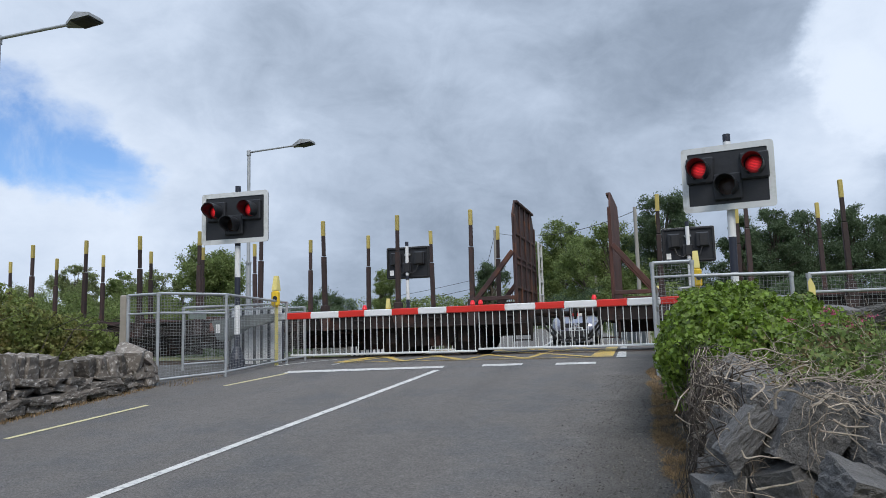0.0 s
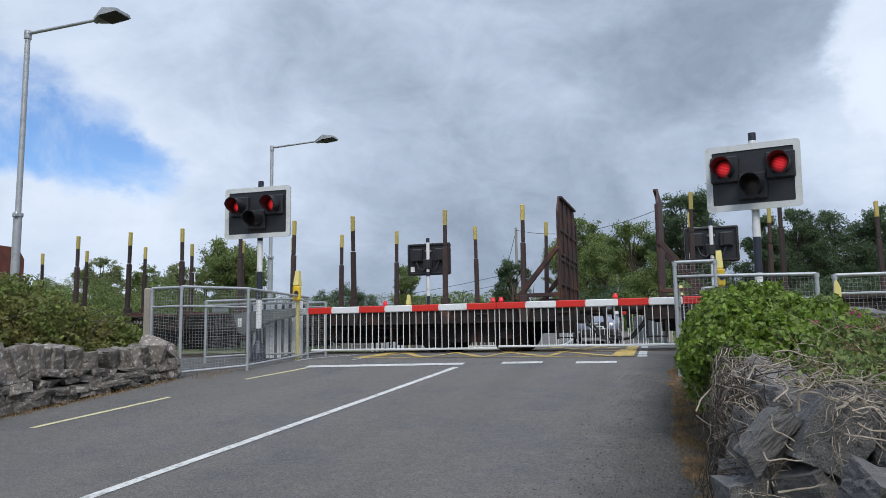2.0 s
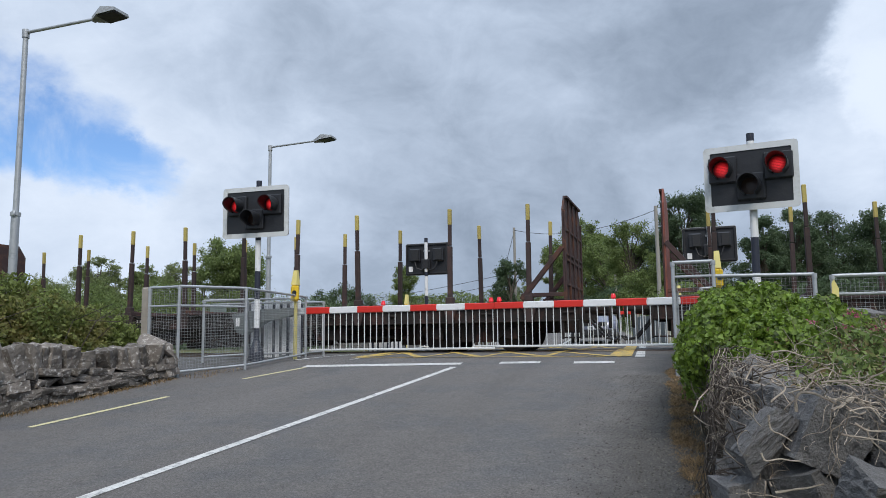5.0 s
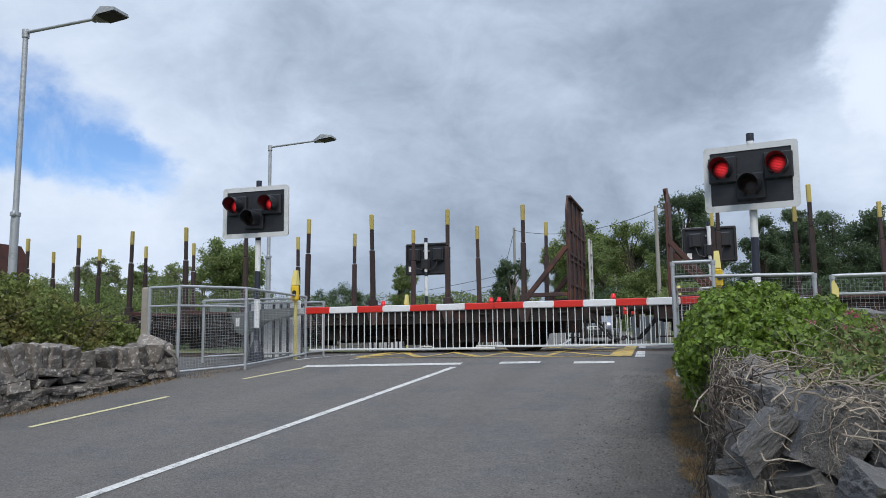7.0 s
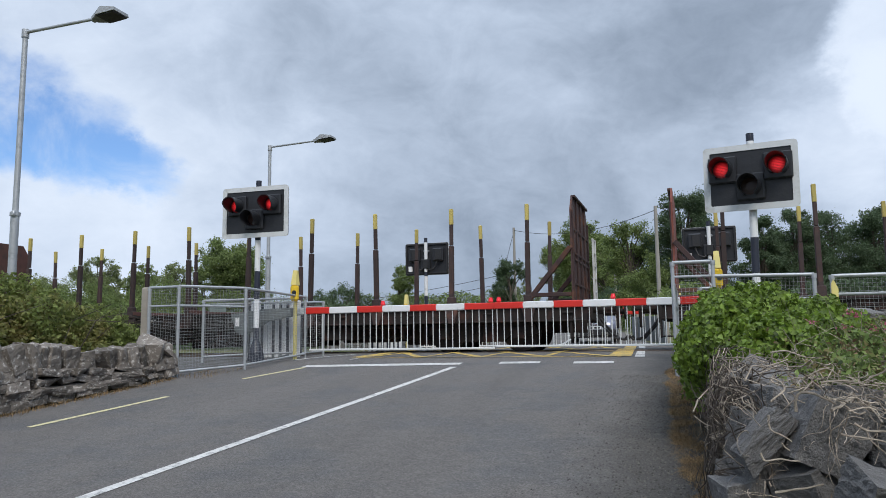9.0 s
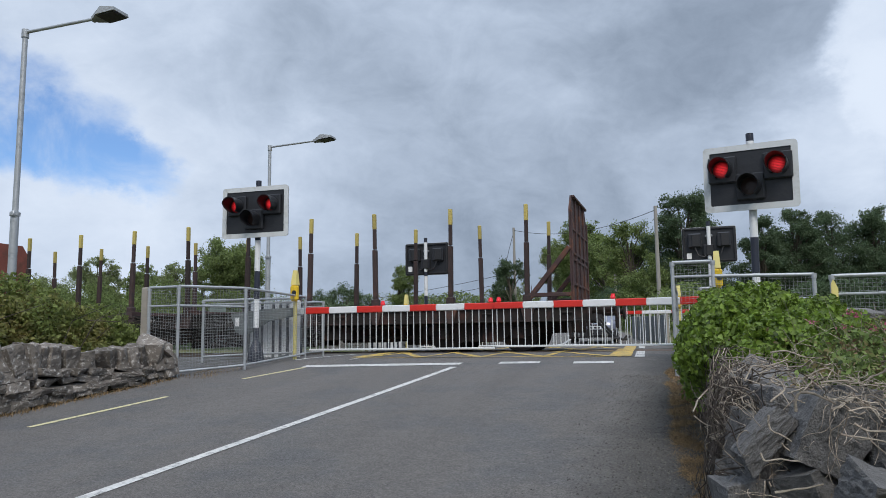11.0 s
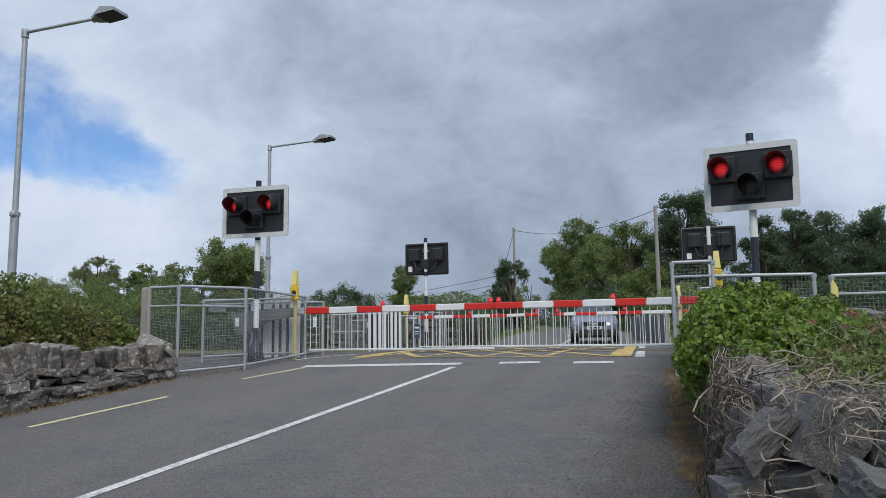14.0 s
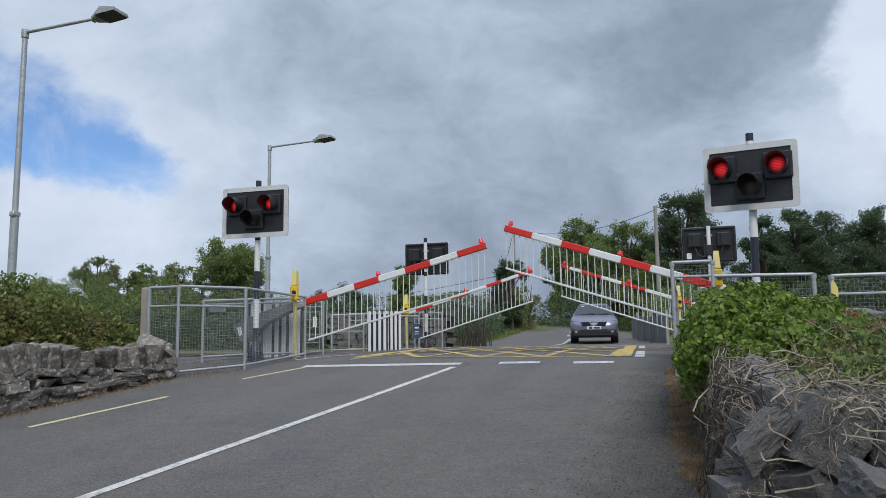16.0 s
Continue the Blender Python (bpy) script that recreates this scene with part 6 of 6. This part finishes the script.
def make_tree(x, y, h, rx, base_f, leaf, n, size, seed, shape="round", label="leafy broadleaf tree beyond the railway", lobes=16):
    """Tapered trunk, limbs, and a crown of many small leaves in uneven clumps."""
    r = np.random.default_rng(seed)
    z0 = terrain(x, y) - 0.1
    root = thing("tree", label, "tree", pose(x, y, z0), group="trees")
    tr = Shape()
    top = h * 0.8
    bend = r.normal(size=2) * 0.04 * h
    path = [(bend[0] * f * f, bend[1] * f * f, top * f) for f in (0, 0.2, 0.4, 0.6, 0.8, 1)]
    r0 = 0.022 * h + 0.05
    tr.tube(path, [r0, r0 * 0.8, r0 * 0.6, r0 * 0.42, r0 * 0.25, r0 * 0.1], 8)
    cen = []
    for i in range(lobes):
        f = r.uniform(base_f, 0.94)
        a = r.uniform(0, 6.28)
        if shape == "tall":
            w = rx * (1 - ((f - base_f) / (1 - base_f)) ** 2.4) * 0.85 + 0.1 * rx
        else:
            g = (f - base_f) / (1 - base_f)
            w = rx * math.sqrt(max(0.05, 1 - (2 * g - 0.9) ** 2 * 0.62))
        rad = w * r.uniform(0.25, 0.95)
        c = Vector((math.cos(a) * rad, math.sin(a) * rad, h * f))
        cen.append((c, rx * r.uniform(0.28, 0.52) * (18 / max(18, lobes)) ** 0.3 * (0.4 + 0.6 * min(1.0, w / rx))))
        st = Vector((bend[0] * 0.3, bend[1] * 0.3, h * max(0.12, f * 0.62)))
        tr.tube([st, st.lerp(c, 0.5) + Vector((0, 0, 0.05 * h)), c], [r0 * 0.35, r0 * 0.2, r0 * 0.06], 5)
    part("trunk", tr, BARK, root, "dark grey brown trunk and limbs", True)
    sub = []
    for c, cr in cen:
        for k in range(6):
            d = Vector(r.normal(size=3)).normalized()
            sub.append((c + d * cr * r.uniform(0.5, 1.1), cr * r.uniform(0.25, 0.5)))
        sub.append((c, cr * 0.55))
    ctr = np.array([s[0][:] for s in sub])
    rad = np.array([s[1] for s in sub])
    wts = rad ** 2 / (rad ** 2).sum()
    n = int(n * 2.5)
    size *= 0.7
    pick = r.choice(len(sub), n, p=wts)
    d = r.normal(size=(n, 3))
    d /= np.linalg.norm(d, axis=1)[:, None]
    pts = ctr[pick] + r.normal(size=(n, 3)) * (rad[pick] * 0.62)[:, None] * np.array([1, 1, 0.8])
    pts[:, 2] = pts[:, 2].clip(0.05 * h, None)
    part("crown", leaf_mesh("crown", pts, size, leaf, r, False, 0.5, d), None, root, "uneven leafy crown")
    return root


def tan_x(px):
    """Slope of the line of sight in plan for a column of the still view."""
    return math.tan(math.atan((px - 784) / 1343.0) - radians(18.3))


# columns of the still view, distance, height, crown radius
for px, y, h, rx, bf, lf, n, size, sh, lobes in (
        (172, 40, 5.7, 1.85, 0.1, LEAF_LIGHT, 22000, 0.14, "round", 80), (92, 46, 5.0, 2.2, 0.1, LEAF_LIGHT, 11000, 0.15, "round", 56), (249, 38, 5.0, 1.15, 0.12, LEAF_BROAD, 9000, 0.14, "round", 44),
        (314, 36, 5.0, 1.2, 0.15, LEAF_LIGHT, 4500, 0.14, "round", 26), (402, 33, 5.4, 2.0, 0.1, LEAF_BROAD, 16000, 0.14, "round", 46), (432, 35, 5.0, 1.5, 0.1, LEAF_BROAD, 10000, 0.14, "round", 34),
        (357, 37, 4.4, 0.9, 0.15, LEAF_LIGHT, 5000, 0.14, "round", 12), (135, 36, 3.2, 2.6, 0.1, LEAF_BROAD, 8000, 0.15, "round", 16), (210, 34, 3.1, 2.6, 0.1, LEAF_BROAD, 8000, 0.15, "round", 16),
        (40, 38, 3.3, 3.0, 0.1, LEAF_BROAD, 8000, 0.15, "round", 16), (285, 33, 3.0, 2.6, 0.1, LEAF_BROAD, 8000, 0.15, "round", 16), (617, 52, 3.6, 1.9, 0.1, LEAF_DARK, 6000, 0.16, "round", 14), (565, 54, 3.3, 1.6, 0.1, LEAF_DARK, 4000, 0.16, "round", 10),
        (706, 56, 5.2, 1.5, 0.08, LEAF_BROAD, 7000, 0.16, "round", 26), (904, 56, 5.3, 1.45, 0.06, LEAF_DARK, 9000, 0.16, "round", 28), (935, 60, 4.6, 1.1, 0.2, LEAF_LIGHT, 1500, 0.15, "round", 8),
        (1032, 82, 11.3, 3.8, 0.12, LEAF_BROAD, 21000, 0.27, "round", 44), (990, 92, 10.2, 2.1, 0.15, LEAF_LIGHT, 8000, 0.28, "round", 24), (1116, 54, 7.6, 2.1, 0.12, LEAF_BROAD, 12000, 0.17, "round", 36), (1075, 66, 7.9, 2.4, 0.12, LEAF_BROAD, 10000, 0.21, "round", 30),
        (1212, 52, 9.1, 2.7, 0.1, LEAF_DARK, 22000, 0.17, "round", 60), (1250, 54, 8.0, 1.6, 0.1, LEAF_DARK, 14000, 0.17, "tall", 34), (1160, 50, 5.0, 1.9, 0.08, LEAF_BROAD, 8000, 0.17, "round", 16),
        (1352, 56, 8.2, 2.0, 0.12, LEAF_DARK, 15000, 0.17, "tall", 34), (1415, 58, 8.3, 2.6, 0.1, LEAF_DARK, 16000, 0.17, "tall", 40), (1480, 60, 8.1, 2.9, 0.1, LEAF_DARK, 16000, 0.17, "tall", 40), (1550, 60, 8.4, 3.0, 0.1, LEAF_DARK, 17000, 0.17, "tall", 42),
        (1620, 60, 7.8, 2.3, 0.1, LEAF_DARK, 9000, 0.18, "tall", 20), (1385, 60, 6.6, 2.0, 0.08, LEAF_DARK, 9000, 0.18, "round", 18), (1450, 62, 6.8, 2.4, 0.08, LEAF_DARK, 9000, 0.18, "round", 18), (1520, 62, 6.9, 2.4, 0.08, LEAF_DARK, 9000, 0.18, "round", 18)):
    TREES += 1
    lab = {"tall": "tall dark narrow tree in the row beyond the railway"}.get(sh) or ("light green feathery tree beyond the railway" if lf is LEAF_LIGHT else "full green broadleaf tree beyond the railway")
    make_tree(tan_x(px) * y, y, h, rx, bf, lf, n, size, 500 + TREES, sh, lab, lobes)


def make_hedgerow(pts, h, w, n, leaf, size, seed, label):
    """A long hedge along points in plan."""
    r = np.random.default_rng(seed)
    root = thing("hedgerow", label, "hedge")
    P, D = [], []
    tot = len(pts) - 1
    for i in range(n):
        f = r.random() * tot
        k = int(f)
        a, b = pts[k], pts[k + 1]
        x, y = a[0] + (b[0] - a[0]) * (f - k), a[1] + (b[1] - a[1]) * (f - k)
        q = r.uniform(-0.35, 3.5)
        hh = h * (0.85 + 0.3 * noise.noise((x * 0.5, y * 0.5, seed)) + 0.14 * noise.noise((x * 2, y * 2, seed)))
        d = (math.cos(q), 0, abs(math.sin(q)))
        rr = 1 - 0.3 * r.random() ** 2
        P.append((x + d[0] * w * rr + r.normal() * 0.1, y + d[0] * w * 0.6 * rr + r.normal() * 0.25, terrain(x, y) + hh * d[2] * rr))
        D.append(d)
    part("foliage", leaf_mesh("hedge_foliage", np.array(P), size, leaf, r, False, 0.6, np.array(D)), None, root)
    return root


make_hedgerow([(-60, 78), (-32, 80), (-26, 78), (-19.5, 75)], 3.8, 1.5, 14000, LEAF_BROAD, 0.22, 31, "distant green hedgerow along the fields")
make_hedgerow([(-9.8, 27.5), (-10.4, 34), (-11.5, 40), (-13.0, 48)], 1.75, 1.0, 24000, LEAF_DARK, 0.10, 32, "rough roadside hedge beside the road beyond")
make_hedgerow([(-14.5, 62), (-14, 56), (-14.6, 64), (-19, 76)], 3.4, 1.6, 9000, LEAF_LIGHT, 0.16, 33, "leafy roadside hedge at the bend")
make_hedgerow([(-6.9, 66), (-4, 56), (-1.5, 46), (0.0, 38)], 3.0, 1.4, 12000, LEAF_BROAD, 0.15, 34, "shady roadside hedge under the trees")
make_hedgerow([(1.5, 34), (6, 36), (16, 40), (34, 44)], 2.7, 1.6, 16000, LEAF_DARK, 0.15, 35, "dark hedge along the railway")
make_hedgerow([(-70, 31), (-40, 30), (-24, 29.5), (-14, 29)], 1.9, 1.6, 22000, LEAF_DARK, 0.15, 36, "green hedge along the far side of the railway")
make_hedgerow([(-26, 25.6), (-18, 25.2), (-12, 25.0), (-9.9, 25.4)], 1.45, 0.8, 24000, LEAF_DARK, 0.1, 37, "dense dark hedge beside the far barrier")
make_hedgerow([(-16.2, 88), (-11.6, 77), (-6.9, 64), (-4.1, 54)], 3.8, 1.5, 16000, LEAF_DARK, 0.16, 38, "dark undergrowth below the roadside trees")
pts = []
for i in range(3500):
    y = r9.uniform(26, 60)
    pts.append((edge_left(y) - abs(r9.normal()) * 0.7, y, slope(y) - 0.02))
LEAF_GRASS = mat("verge grass blade", (0.14, 0.18, 0.05), 0.9, var=0.3, scale=1, island=0.7, thin=0.3)
blades("roadside_grass", pts, 0.3, LEAF_GRASS, "green roadside grass beyond the crossing", r9, 0.6)
# timber fence by the road beyond
for k in range(5):
    root = thing("board_fence", "grey weathered board fence panel by the road beyond", "fence", pose(-0.95 - k * 0.37, 27.3 + k * 1.75, slope(28 + k * 1.75), 0, 0, 102), group="board fences")
    part("post", Shape().box((0, 0, 0.55), (0.1, 0.1, 1.2), 0.01), CONCRETE, root)
    me = Shape().box((0, 0, 0.52), (0.14, 0.02, 1.0), 0.004).mesh("board", GREY_PAINT)
    for i in range(11):
        o = new("board", me)
        o.parent = root
        o.location = (0.13 + i * 0.16, 0, 0)


# ---- what moves ----
DRIFT_T = [-0.5, 0, 0.5, 1.0, 1.5, 2.0, 4, 7, 9, 11, 16.5]
DRIFT_X = [-0.5, -0.42, -0.38, -0.33, -0.02, 0.03, 0.07, 0.08, 0.1, 0.0, 0.0]


def motions():
    times = [i * 0.5 for i in range(-1, 34)]
    # the train gathers a little speed at first, then eases off
    for w, x0 in WAGONS:
        walk(w, [(t, pose(x0 - SPEED * (t - 3.0) + float(np.interp(t, DRIFT_T, DRIFT_X)), 18.3, -0.03)) for t in times])
    for root, bo, bars, rail, sign, lift, drop, rc in MOVERS:
        walk(bo, [(t, pose(0, 0, 0, 0, -sign * lift * f, 0)) for t, f in BOOM_TIMES])
        for o, (bx, by, bz) in bars:
            walk(o, [(t, pose(bx, by, bz, 0, sign * lift * f, 0)) for t, f in BOOM_TIMES])
        rows = []
        for t, f in BOOM_TIMES:
            a = radians(sign * lift * f)
            down = Matrix.Rotation(a, 3, "Y") @ Vector((0, 0, -drop))
            rows.append((t, pose(sign * rc + down.x, 0, -0.05 + down.z)))
        walk(rail, rows)


motions()
